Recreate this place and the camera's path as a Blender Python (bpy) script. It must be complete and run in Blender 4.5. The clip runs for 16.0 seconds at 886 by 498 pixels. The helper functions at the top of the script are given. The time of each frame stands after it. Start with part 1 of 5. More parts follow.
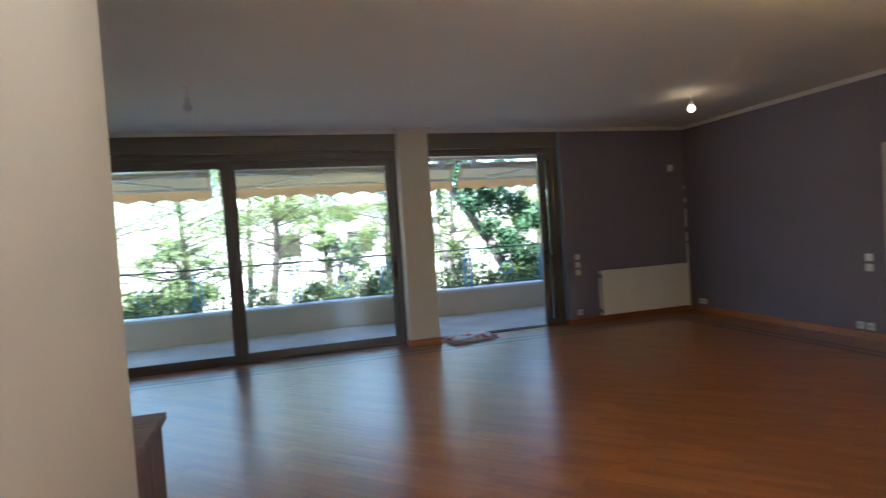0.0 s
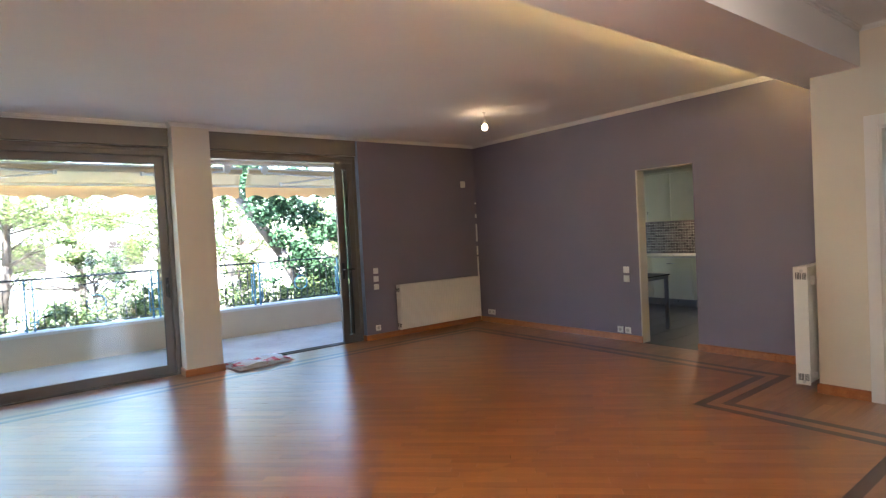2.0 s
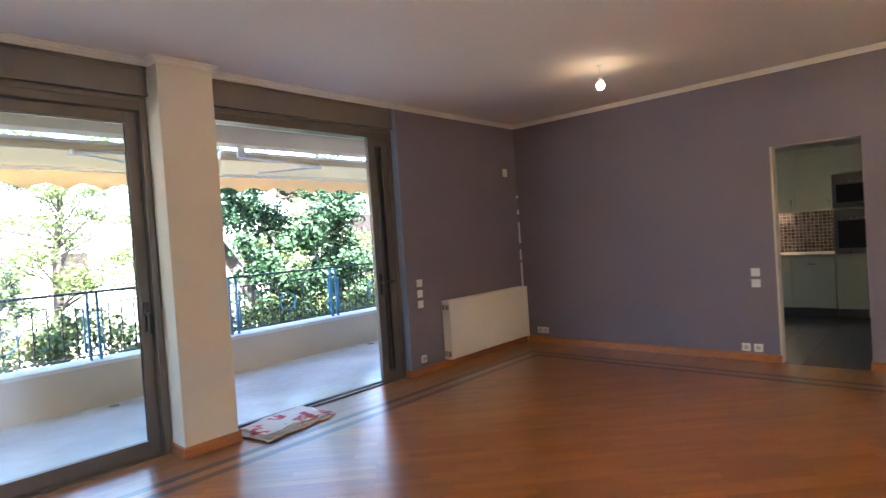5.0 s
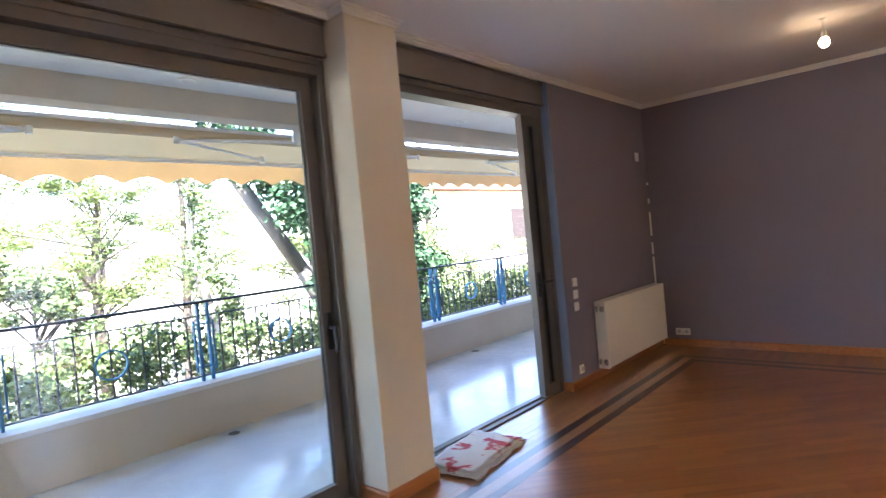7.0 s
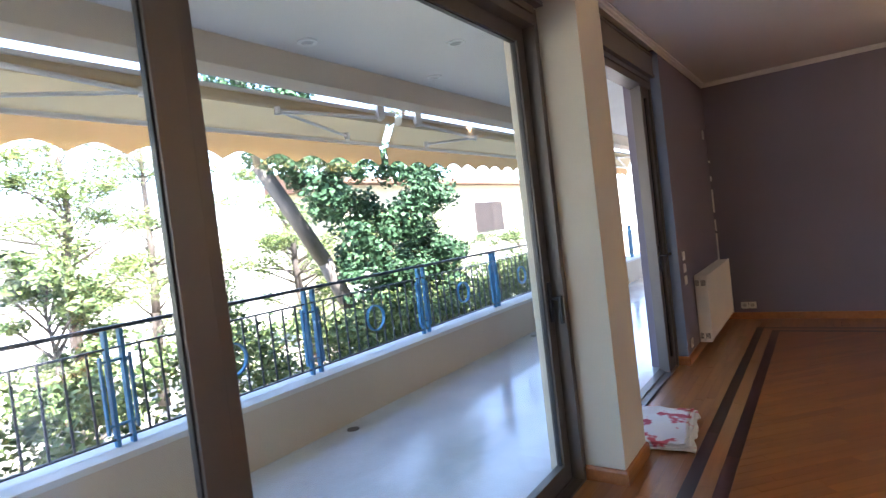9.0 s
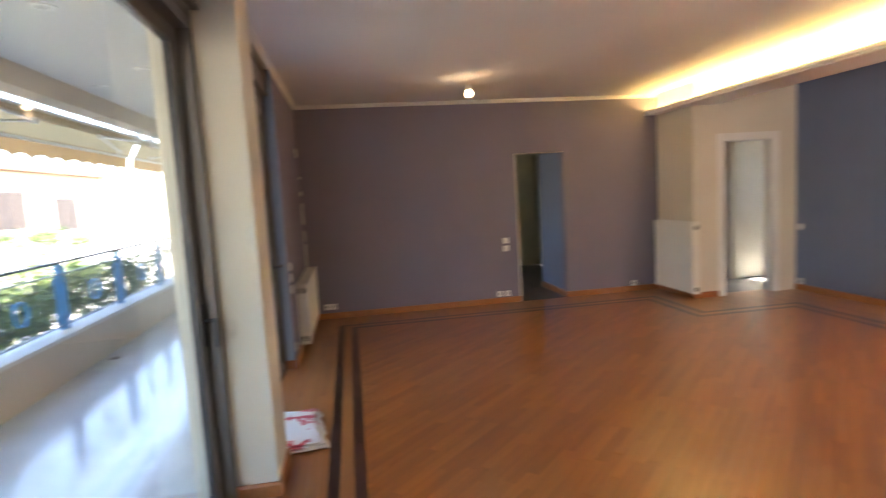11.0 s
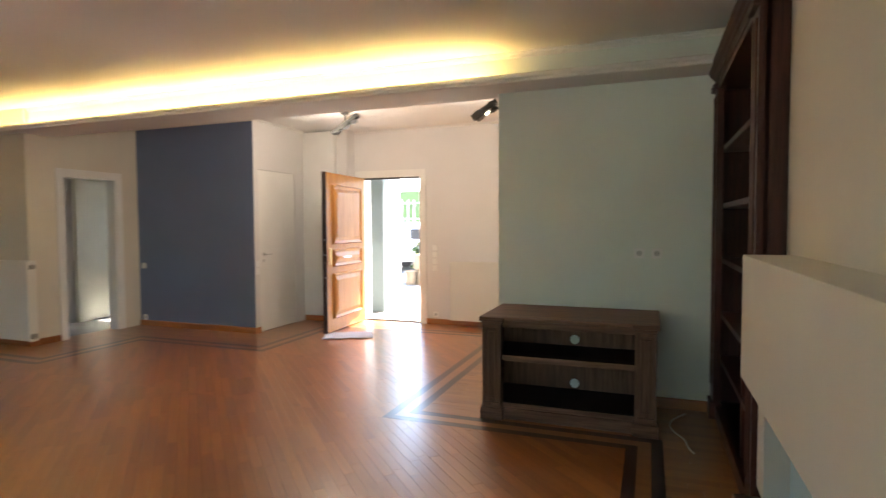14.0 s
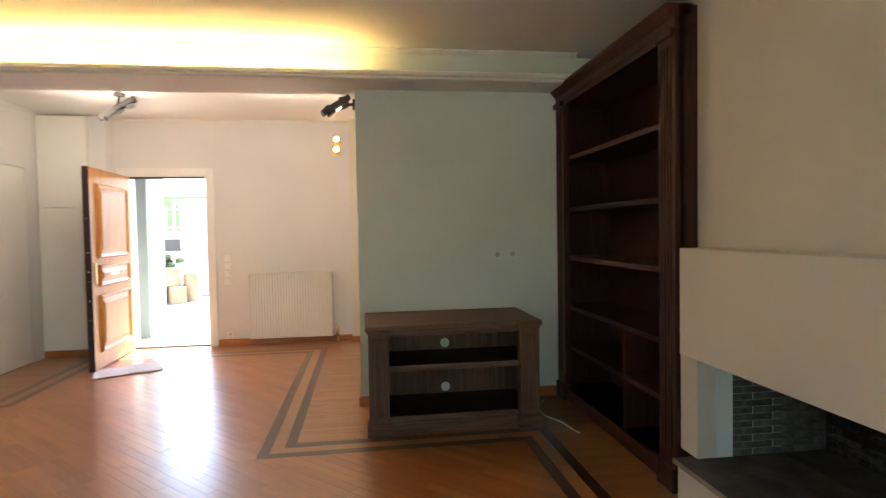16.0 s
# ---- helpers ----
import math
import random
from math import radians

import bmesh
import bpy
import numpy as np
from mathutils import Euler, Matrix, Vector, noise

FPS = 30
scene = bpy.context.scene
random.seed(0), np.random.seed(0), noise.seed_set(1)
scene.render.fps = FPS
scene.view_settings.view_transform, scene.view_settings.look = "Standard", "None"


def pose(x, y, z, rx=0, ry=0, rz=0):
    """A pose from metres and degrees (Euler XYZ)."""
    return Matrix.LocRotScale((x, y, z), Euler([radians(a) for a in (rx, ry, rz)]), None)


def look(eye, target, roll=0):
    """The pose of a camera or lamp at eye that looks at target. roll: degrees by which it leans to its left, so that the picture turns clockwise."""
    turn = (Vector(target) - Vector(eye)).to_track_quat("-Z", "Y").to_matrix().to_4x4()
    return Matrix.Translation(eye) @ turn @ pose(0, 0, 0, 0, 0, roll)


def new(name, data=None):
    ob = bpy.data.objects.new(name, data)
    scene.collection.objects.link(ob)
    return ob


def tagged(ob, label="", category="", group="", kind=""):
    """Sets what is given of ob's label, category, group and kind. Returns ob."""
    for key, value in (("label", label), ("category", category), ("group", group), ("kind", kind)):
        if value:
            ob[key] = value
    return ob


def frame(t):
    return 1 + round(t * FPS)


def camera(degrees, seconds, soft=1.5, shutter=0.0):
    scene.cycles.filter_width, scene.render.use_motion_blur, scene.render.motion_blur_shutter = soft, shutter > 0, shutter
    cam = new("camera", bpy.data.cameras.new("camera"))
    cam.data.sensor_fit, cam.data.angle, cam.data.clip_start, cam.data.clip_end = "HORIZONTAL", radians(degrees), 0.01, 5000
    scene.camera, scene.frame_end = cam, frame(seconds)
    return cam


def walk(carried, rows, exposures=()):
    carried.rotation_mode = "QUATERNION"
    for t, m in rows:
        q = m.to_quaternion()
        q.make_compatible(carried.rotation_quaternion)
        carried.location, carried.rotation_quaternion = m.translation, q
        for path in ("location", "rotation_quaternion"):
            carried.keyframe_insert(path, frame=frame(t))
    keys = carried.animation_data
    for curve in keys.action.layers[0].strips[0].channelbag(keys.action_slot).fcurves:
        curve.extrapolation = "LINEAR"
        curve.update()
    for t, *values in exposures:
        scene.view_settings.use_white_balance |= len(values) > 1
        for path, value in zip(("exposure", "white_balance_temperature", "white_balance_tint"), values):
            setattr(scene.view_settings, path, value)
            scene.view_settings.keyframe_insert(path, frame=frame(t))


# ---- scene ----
cam = camera(77.1, 16.0, soft=1.3, shutter=0.5)
PATH = [
    (0, (-6.128, -7.21, 1.466), (-5.556, -5.294, 1.406), -3.8),
    (0.5, (-6.248, -7.083, 1.496), (-5.368, -5.288, 1.426), -3.5),
    (1, (-6.175, -7.072, 1.487), (-5.116, -5.377, 1.425), -3.4),
    (1.5, (-6.079, -6.988, 1.464), (-4.911, -5.365, 1.404), -3.2),
    (2, (-5.997, -6.83, 1.465), (-4.774, -5.249, 1.407), -3.0),
    (2.5, (-5.917, -6.511, 1.46), (-4.626, -4.985, 1.408), -2.7),
    (3, (-5.818, -6.084, 1.427), (-4.447, -4.629, 1.373), -2.7),
    (5.5, (-6.2, -3.736, 1.444), (-4.711, -2.402, 1.404), -4.1),
    (6, (-6.218, -3.335, 1.462), (-4.733, -1.997, 1.413), -4.5),
    (6.5, (-6.362, -2.958, 1.465), (-4.887, -1.608, 1.418), -4.7),
    (7, (-6.579, -2.552, 1.485), (-5.088, -1.22, 1.45), -5.3),
    (7.5, (-6.759, -2.08, 1.473), (-5.234, -0.786, 1.43), -5.5),
    (8, (-7.041, -1.701, 1.455), (-5.5, -0.428, 1.416), -5.8),
    (10.5, (-7.532, -0.681, 1.567), (-5.557, -0.425, 1.382), -5.4),
    (11, (-7.595, -0.635, 1.614), (-5.63, -0.953, 1.413), -3.4),
    (11.5, (-7.78, -0.509, 1.521), (-5.966, -1.339, 1.367), -2.2),
    (12, (-7.811, -0.434, 1.497), (-6.221, -1.641, 1.363), -1.2),
    (12.5, (-7.887, -0.432, 1.496), (-6.523, -1.89, 1.38), -0.8),
    (13, (-7.904, -0.427, 1.493), (-6.757, -2.063, 1.395), -0.5),
    (13.5, (-7.898, -0.503, 1.481), (-6.958, -2.266, 1.396), -0.4),
    (14, (-7.819, -0.628, 1.446), (-7.121, -2.5, 1.357), -0.3),
    (14.5, (-7.61, -0.701, 1.424), (-7.187, -2.654, 1.345), 0.0),
    (15, (-7.285, -0.687, 1.442), (-7.156, -2.681, 1.373), -0.1),
    (15.5, (-6.969, -0.738, 1.42), (-7.008, -2.736, 1.348), -0.8),
    (16, (-6.663, -0.747, 1.419), (-6.936, -2.727, 1.351), -1.0),
]
walk(cam, [(t, look(eye, target, roll)) for t, eye, target, roll in PATH],
     exposures=[(0.0, 2.85, 5450, 7), (0.5, 3.45, 5600, 10), (1.5, 3.9, 5800, 13), (5.5, 4.0, 6000, 18), (6.5, 3.95, 6050, 20), (7.5, 3.5, 6000, 21), (8.0, 3.25, 6000, 21), (10.5, 3.95, 6450, 22), (11.2, 4.05, 6650, 17), (12.0, 3.8, 6450, 13), (12.5, 3.5, 6400, 12), (13.5, 3.45, 6450, 12), (16.0, 3.55, 6550, 12)])

# ---- world and sun ----
world = bpy.data.worlds.new("sky")
scene.world = world
world.use_nodes = True
_wn = world.node_tree
_sky = _wn.nodes.new("ShaderNodeTexSky")
_sky.sky_type = "NISHITA"
_sky.sun_disc = False
SUN = Vector((0.30, 1.0, -1.35)).normalized()
_sky.sun_elevation = math.asin(-SUN.z)
_sky.sun_rotation = math.atan2(-SUN.x, -SUN.y)
_wn.links.new(_sky.outputs[0], _wn.nodes["Background"].inputs[0])
_wn.nodes["Background"].inputs[1].default_value = 0.15
_sun = bpy.data.lights.new("sun", "SUN")
_sun.energy, _sun.angle, _sun.color = 4.7, radians(0.5), (1.0, 0.94, 0.84)
new("sun", _sun).matrix_world = look((0, 0, 0), SUN)


# ---- materials ----
def mat(name, color, rough=0.6, metal=0.0, var=0.12, scale=4.0, fine=60.0, bump=0.05, spec=0.5, rand=0.0, coat=0.0,
        stretch=None, tint=None, cover=0.5):
    """Paint, stone, metal: base colour with two scales of variation, fine relief."""
    m = bpy.data.materials.new(name)
    m.use_nodes = True
    nt = m.node_tree
    p = nt.nodes["Principled BSDF"]
    co = nt.nodes.new("ShaderNodeTexCoord")
    mp = nt.nodes.new("ShaderNodeMapping")
    if stretch:
        mp.inputs["Scale"].default_value = stretch
    nt.links.new(co.outputs["Object"], mp.inputs[0])
    n1, n2 = nt.nodes.new("ShaderNodeTexNoise"), nt.nodes.new("ShaderNodeTexNoise")
    n1.inputs["Scale"].default_value, n1.inputs["Detail"].default_value = scale, 5
    n2.inputs["Scale"].default_value, n2.inputs["Detail"].default_value = fine, 3
    for n in (n1, n2):
        nt.links.new(mp.outputs[0], n.inputs[0])
    ramp = nt.nodes.new("ShaderNodeValToRGB")
    lo = [c * (1 - var) for c in color]
    hi = list(tint) if tint else [min(1, c * (1 + var * 0.7)) for c in color]
    ramp.color_ramp.elements[0].color = (*lo, 1)
    ramp.color_ramp.elements[1].color = (*hi, 1)
    ramp.color_ramp.elements[0].position, ramp.color_ramp.elements[1].position = cover - 0.22, cover + 0.22
    add = nt.nodes.new("ShaderNodeMath")
    add.operation = "MULTIPLY_ADD"
    nt.links.new(n2.outputs[0], add.inputs[0])
    add.inputs[1].default_value = 0.35
    nt.links.new(n1.outputs[0], add.inputs[2])
    sub = nt.nodes.new("ShaderNodeMath")
    sub.operation = "SUBTRACT"
    nt.links.new(add.outputs[0], sub.inputs[0])
    sub.inputs[1].default_value = 0.175
    out = sub.outputs[0]
    if rand:
        oi, ge = nt.nodes.new("ShaderNodeObjectInfo"), nt.nodes.new("ShaderNodeNewGeometry")
        s = nt.nodes.new("ShaderNodeMath")
        s.operation = "ADD"
        nt.links.new(oi.outputs["Random"], s.inputs[0])
        nt.links.new(ge.outputs["Random Per Island"], s.inputs[1])
        fr = nt.nodes.new("ShaderNodeMath")
        fr.operation = "FRACT"
        nt.links.new(s.outputs[0], fr.inputs[0])
        mx = nt.nodes.new("ShaderNodeMix")
        mx.inputs[0].default_value = rand
        nt.links.new(out, mx.inputs[2])
        nt.links.new(fr.outputs[0], mx.inputs[3])
        out = mx.outputs[0]
    nt.links.new(out, ramp.inputs[0])
    nt.links.new(ramp.outputs[0], p.inputs["Base Color"])
    p.inputs["Roughness"].default_value, p.inputs["Metallic"].default_value = rough, metal
    p.inputs["Specular IOR Level"].default_value = spec
    p.inputs["Coat Weight"].default_value = coat
    p.inputs["Coat Roughness"].default_value = 0.12
    rr = nt.nodes.new("ShaderNodeMapRange")
    rr.inputs[3].default_value, rr.inputs[4].default_value = max(0.02, rough - 0.08), min(1, rough + 0.08)
    nt.links.new(n1.outputs[0], rr.inputs[0])
    nt.links.new(rr.outputs[0], p.inputs["Roughness"])
    if bump:
        b = nt.nodes.new("ShaderNodeBump")
        b.inputs["Strength"].default_value, b.inputs["Distance"].default_value = bump, 0.01
        nt.links.new(n2.outputs[0], b.inputs["Height"])
        nt.links.new(b.outputs[0], p.inputs["Normal"])
    return m


def wood(name, dark, light, axis="X", rough=0.4, grain=1.0, rand=0.35, bump=0.05, coat=0.0, rings=9.0, spec=0.5):
    """Wood with grain along an axis of the object."""
    m = bpy.data.materials.new(name)
    m.use_nodes = True
    nt = m.node_tree
    p = nt.nodes["Principled BSDF"]
    co, mp = nt.nodes.new("ShaderNodeTexCoord"), nt.nodes.new("ShaderNodeMapping")
    sc = {"X": (0.9, 14, 14), "Y": (14, 0.9, 14), "Z": (14, 14, 0.9), "D": (0.9, 14, 14)}[axis]
    mp.inputs["Scale"].default_value = [v * grain for v in sc]
    if axis == "D":
        mp.vector_type = "TEXTURE"
        mp.inputs["Scale"].default_value = [1 / (v * grain) for v in sc]
        mp.inputs["Rotation"].default_value = (0, 0, radians(-45))
    nt.links.new(co.outputs["Object"], mp.inputs[0])
    oi, ge = nt.nodes.new("ShaderNodeObjectInfo"), nt.nodes.new("ShaderNodeNewGeometry")
    s = nt.nodes.new("ShaderNodeMath")
    s.operation = "ADD"
    nt.links.new(oi.outputs["Random"], s.inputs[0])
    nt.links.new(ge.outputs["Random Per Island"], s.inputs[1])
    fr = nt.nodes.new("ShaderNodeMath")
    fr.operation = "FRACT"
    nt.links.new(s.outputs[0], fr.inputs[0])
    n1, n2 = nt.nodes.new("ShaderNodeTexNoise"), nt.nodes.new("ShaderNodeTexNoise")
    for n, k, d in ((n1, rings * 0.22, 4), (n2, rings, 6)):
        n.noise_dimensions = "4D"
        n.inputs["Scale"].default_value, n.inputs["Detail"].default_value = k, d
        n.inputs["Distortion"].default_value = 0.6
        nt.links.new(mp.outputs[0], n.inputs["Vector"])
        w = nt.nodes.new("ShaderNodeMath")
        w.operation = "MULTIPLY"
        w.inputs[1].default_value = 40.0
        nt.links.new(fr.outputs[0], w.inputs[0])
        nt.links.new(w.outputs[0], n.inputs["W"])
    a = nt.nodes.new("ShaderNodeMath")
    a.operation = "MULTIPLY_ADD"
    nt.links.new(n2.outputs[0], a.inputs[0])
    a.inputs[1].default_value = 0.45
    nt.links.new(n1.outputs[0], a.inputs[2])
    b_ = nt.nodes.new("ShaderNodeMath")
    b_.operation = "SUBTRACT"
    nt.links.new(a.outputs[0], b_.inputs[0])
    b_.inputs[1].default_value = 0.22
    mx = nt.nodes.new("ShaderNodeMix")
    mx.inputs[0].default_value = rand
    nt.links.new(b_.outputs[0], mx.inputs[2])
    nt.links.new(fr.outputs[0], mx.inputs[3])
    ramp = nt.nodes.new("ShaderNodeValToRGB")
    ramp.color_ramp.elements[0].color, ramp.color_ramp.elements[1].color = (*dark, 1), (*light, 1)
    ramp.color_ramp.elements[0].position, ramp.color_ramp.elements[1].position = 0.22, 0.78
    nt.links.new(mx.outputs[0], ramp.inputs[0])
    nt.links.new(ramp.outputs[0], p.inputs["Base Color"])
    rr = nt.nodes.new("ShaderNodeMapRange")
    p.inputs["Specular IOR Level"].default_value = spec
    rr.inputs[3].default_value, rr.inputs[4].default_value = rough, rough + 0.02
    nt.links.new(n1.outputs[0], rr.inputs[0])
    nt.links.new(rr.outputs[0], p.inputs["Roughness"])
    p.inputs["Coat Weight"].default_value, p.inputs["Coat Roughness"].default_value = coat, 0.278
    bm_ = nt.nodes.new("ShaderNodeBump")
    bm_.inputs["Strength"].default_value, bm_.inputs["Distance"].default_value = bump, 0.004
    nt.links.new(n2.outputs[0], bm_.inputs["Height"])
    nt.links.new(bm_.outputs[0], p.inputs["Normal"])
    return m


def glow(name, color, strength):
    m = bpy.data.materials.new(name)
    m.use_nodes = True
    p = m.node_tree.nodes["Principled BSDF"]
    p.inputs["Base Color"].default_value = (0.8, 0.8, 0.8, 1)
    p.inputs["Emission Color"].default_value = (*color, 1)
    p.inputs["Emission Strength"].default_value = strength
    return m


def pane_glass(name):
    m = bpy.data.materials.new(name)
    m.use_nodes = True
    nt = m.node_tree
    nt.nodes.remove(nt.nodes["Principled BSDF"])
    t, g, f, x = (nt.nodes.new(k) for k in ("ShaderNodeBsdfTransparent", "ShaderNodeBsdfGlossy", "ShaderNodeLayerWeight", "ShaderNodeMixShader"))
    pw, ad = nt.nodes.new("ShaderNodeMath"), nt.nodes.new("ShaderNodeMath")
    pw.operation, ad.operation = "POWER", "MULTIPLY_ADD"
    t.inputs[0].default_value = (0.93, 0.96, 0.95, 1)
    g.inputs["Roughness"].default_value = 0.0
    f.inputs[0].default_value = 0.5
    nt.links.new(f.outputs["Facing"], pw.inputs[0])
    pw.inputs[1].default_value = 5.0
    nt.links.new(pw.outputs[0], ad.inputs[0])
    ad.inputs[1].default_value, ad.inputs[2].default_value = 0.75, 0.035
    nt.links.new(ad.outputs[0], x.inputs[0])
    nt.links.new(t.outputs[0], x.inputs[1])
    nt.links.new(g.outputs[0], x.inputs[2])
    nt.links.new(x.outputs[0], nt.nodes["Material Output"].inputs[0])
    return m


def leafy(name, dark, light):
    m = mat(name, dark, 0.6, var=0.25, scale=1.2, fine=14, bump=0.0, rand=0.6, tint=light)
    p = m.node_tree.nodes["Principled BSDF"]
    p.inputs["Specular IOR Level"].default_value = 0.25
    return m


CREAM = mat("cream_wall_paint", (0.70, 0.64, 0.53), 0.75, var=0.05, scale=1.5, fine=180, bump=0.08)
WHITE = mat("white_wall_paint", (0.71, 0.685, 0.665), 0.75, var=0.04, scale=1.5, fine=180, bump=0.08)
CEIL = mat("ceiling_paint", (0.84, 0.82, 0.78), 0.85, var=0.03, scale=1.0, fine=160, bump=0.05)
GREEN = mat("sage_wall_paint", (0.76, 0.795, 0.73), 0.75, var=0.05, scale=1.5, fine=180, bump=0.08)
MAUVE = mat("mauve_grey_wall_paint", (0.212, 0.187, 0.236), 0.72, var=0.06, scale=1.5, fine=180, bump=0.08)
BLUE = mat("slate_blue_wall_paint", (0.178, 0.216, 0.33), 0.72, var=0.06, scale=1.5, fine=180, bump=0.08)
# blue skylight on the mauve reveal, put into its base colour
JAMB = mat("skylit_blue_reveal", (0.24, 0.33, 0.50), 0.6, var=0.06, scale=1.5, fine=180, bump=0.05)
TRIM = mat("white_gloss_paint", (0.80, 0.78, 0.74), 0.4, var=0.04, scale=3, fine=90, bump=0.03)
ALU = mat("brown_grey_aluminium", (0.15, 0.13, 0.115), 0.42, metal=0.35, var=0.10, scale=3, fine=220, bump=0.02)
ALUBOX = mat("shutter_box_brown_grey", (0.20, 0.175, 0.155), 0.5, metal=0.2, var=0.06, scale=2, fine=200, bump=0.02)
IVORY = mat("ivory_gloss_paint", (0.80, 0.76, 0.62), 0.4, var=0.04, scale=3, fine=90, bump=0.03)
BLACK = mat("black_plastic", (0.02, 0.02, 0.022), 0.4, var=0.1, bump=0.02)
RADW = mat("radiator_enamel", (0.78, 0.75, 0.68), 0.35, var=0.04, scale=2, fine=70, bump=0.02)
PLASTIC = mat("white_plastic", (0.82, 0.81, 0.78), 0.35, var=0.03, bump=0.0)
CHROME = mat("brushed_steel", (0.62, 0.61, 0.58), 0.28, metal=1.0, var=0.08, scale=9, fine=240, bump=0.03)
BRASS = mat("brass", (0.70, 0.50, 0.20), 0.28, metal=1.0, var=0.1, scale=9, fine=140, bump=0.02)
PLANK = wood("parquet_oak", (0.27, 0.078, 0.014), (0.48, 0.172, 0.036), "D", rough=0.275, rand=0.36, bump=0.012, spec=0.95, coat=0.6)
RIM = wood("parquet_border_oak", (0.26, 0.085, 0.02), (0.46, 0.20, 0.055), "X", rough=0.275, rand=0.36, bump=0.012, spec=0.95, coat=0.6)
WENGE = wood("dark_inlay_wood", (0.012, 0.004, 0.004), (0.075, 0.025, 0.019), "X", rough=0.275, rand=0.7, bump=0.012, spec=0.6, coat=0.6)
SKIRT = wood("skirting_wood", (0.24, 0.075, 0.02), (0.46, 0.18, 0.055), "X", rough=0.32, rand=0.25, coat=0.2)
DARKWOOD = wood("dark_stained_oak", (0.05, 0.025, 0.016), (0.25, 0.13, 0.078), "Z", rough=0.5, rand=0.15, bump=0.14, rings=13, spec=0.22)
DARKWOODX = wood("dark_stained_oak_level", (0.05, 0.025, 0.016), (0.25, 0.13, 0.078), "X", rough=0.5, rand=0.15, bump=0.14, rings=13, spec=0.22)
SHELFWOOD = wood("near_black_oak", (0.008, 0.005, 0.004), (0.03, 0.018, 0.013), "X", rough=0.5, rand=0.15, bump=0.1, rings=13, spec=0.15)
BOOKWOOD = wood("mahogany_stained_oak", (0.022, 0.008, 0.006), (0.10, 0.034, 0.022), "Z", rough=0.42, rand=0.15, bump=0.1, rings=13, spec=0.25)
DOORWOOD = wood("varnished_door_oak", (0.32, 0.12, 0.022), (0.60, 0.29, 0.07), "Z", rough=0.42, rand=0.15, spec=0.3)
MARBLE = mat("balcony_marble", (0.60, 0.62, 0.63), 0.14, var=0.18, scale=1.3, fine=18, bump=0.012)
STUCCO = mat("balcony_stucco", (0.61, 0.51, 0.39), 0.85, var=0.10, scale=1.2, fine=120, bump=0.3)
STUCCOW = mat("white_stucco", (0.72, 0.71, 0.68), 0.85, var=0.07, scale=1.0, fine=120, bump=0.25)
FABRIC = mat("awning_canvas", (0.60, 0.53, 0.38), 0.9, var=0.07, scale=2, fine=260, bump=0.15)
_fn = FABRIC.node_tree
_ft, _fm = _fn.nodes.new("ShaderNodeBsdfTranslucent"), _fn.nodes.new("ShaderNodeMixShader")
_ft.inputs[0].default_value = (0.72, 0.50, 0.26, 1)
_fm.inputs[0].default_value = 0.30
_fn.links.new(_fn.nodes["Principled BSDF"].outputs[0], _fm.inputs[1])
_fn.links.new(_ft.outputs[0], _fm.inputs[2])
_fn.links.new(_fm.outputs[0], _fn.nodes["Material Output"].inputs[0])
# copy of the canvas, tinted orange for the glow of sun shining through
VALANCE = FABRIC.copy()
VALANCE.name = "sunlit_valance_canvas"
VALANCE.node_tree.nodes["Translucent BSDF"].inputs[0].default_value = (0.78, 0.42, 0.17, 1)
VALANCE.node_tree.nodes["Mix Shader"].inputs[0].default_value = 0.5
RAILBLUE = mat("blue_painted_iron", (0.03, 0.19, 0.37), 0.42, var=0.2, scale=6, fine=90, bump=0.08)
RAILDARK = mat("dark_painted_iron", (0.03, 0.045, 0.06), 0.45, var=0.2, scale=6, fine=90, bump=0.08)
LED = glow("led_strip", (1.0, 0.66, 0.22), 5.4)
BULBGLOW = glow("lit_bulb", (1.0, 0.70, 0.38), 4.0)
GLASS = pane_glass("window_glass")
BARK = mat("pine_bark", (0.085, 0.068, 0.056), 0.9, var=0.5, scale=5, fine=26, bump=0.9, stretch=(1, 1, 0.3))
GREYBARK = mat("grey_bark", (0.17, 0.145, 0.125), 0.9, var=0.45, scale=4, fine=22, bump=0.8, stretch=(1, 1, 0.3))
PALEBARK = mat("pale_bark", (0.30, 0.27, 0.24), 0.9, var=0.4, scale=4, fine=24, bump=0.7, stretch=(1, 1, 0.3))
LEAF = leafy("broad_leaves", (0.018, 0.055, 0.024), (0.055, 0.12, 0.055))
PINE = leafy("pine_needles", (0.06, 0.10, 0.03), (0.22, 0.27, 0.09))
HEDGE = leafy("hedge_leaves", (0.04, 0.08, 0.025), (0.17, 0.22, 0.08))


# ---- mesh helpers ----
def box(bm, x0, x1, y0, y1, z0, z1, bevel=0.0):
    x0, x1, y0, y1, z0, z1 = min(x0, x1), max(x0, x1), min(y0, y1), max(y0, y1), min(z0, z1), max(z0, z1)
    v = [bm.verts.new(c) for c in ((x0, y0, z0), (x1, y0, z0), (x1, y1, z0), (x0, y1, z0), (x0, y0, z1), (x1, y0, z1), (x1, y1, z1), (x0, y1, z1))]
    f = [bm.faces.new([v[i] for i in q]) for q in ((3, 2, 1, 0), (4, 5, 6, 7), (0, 1, 5, 4), (1, 2, 6, 5), (2, 3, 7, 6), (3, 0, 4, 7))]
    if bevel:
        es = list({e for q in f for e in q.edges})
        bmesh.ops.bevel(bm, geom=es, offset=bevel, segments=2, affect="EDGES", profile=0.6)
    return bm


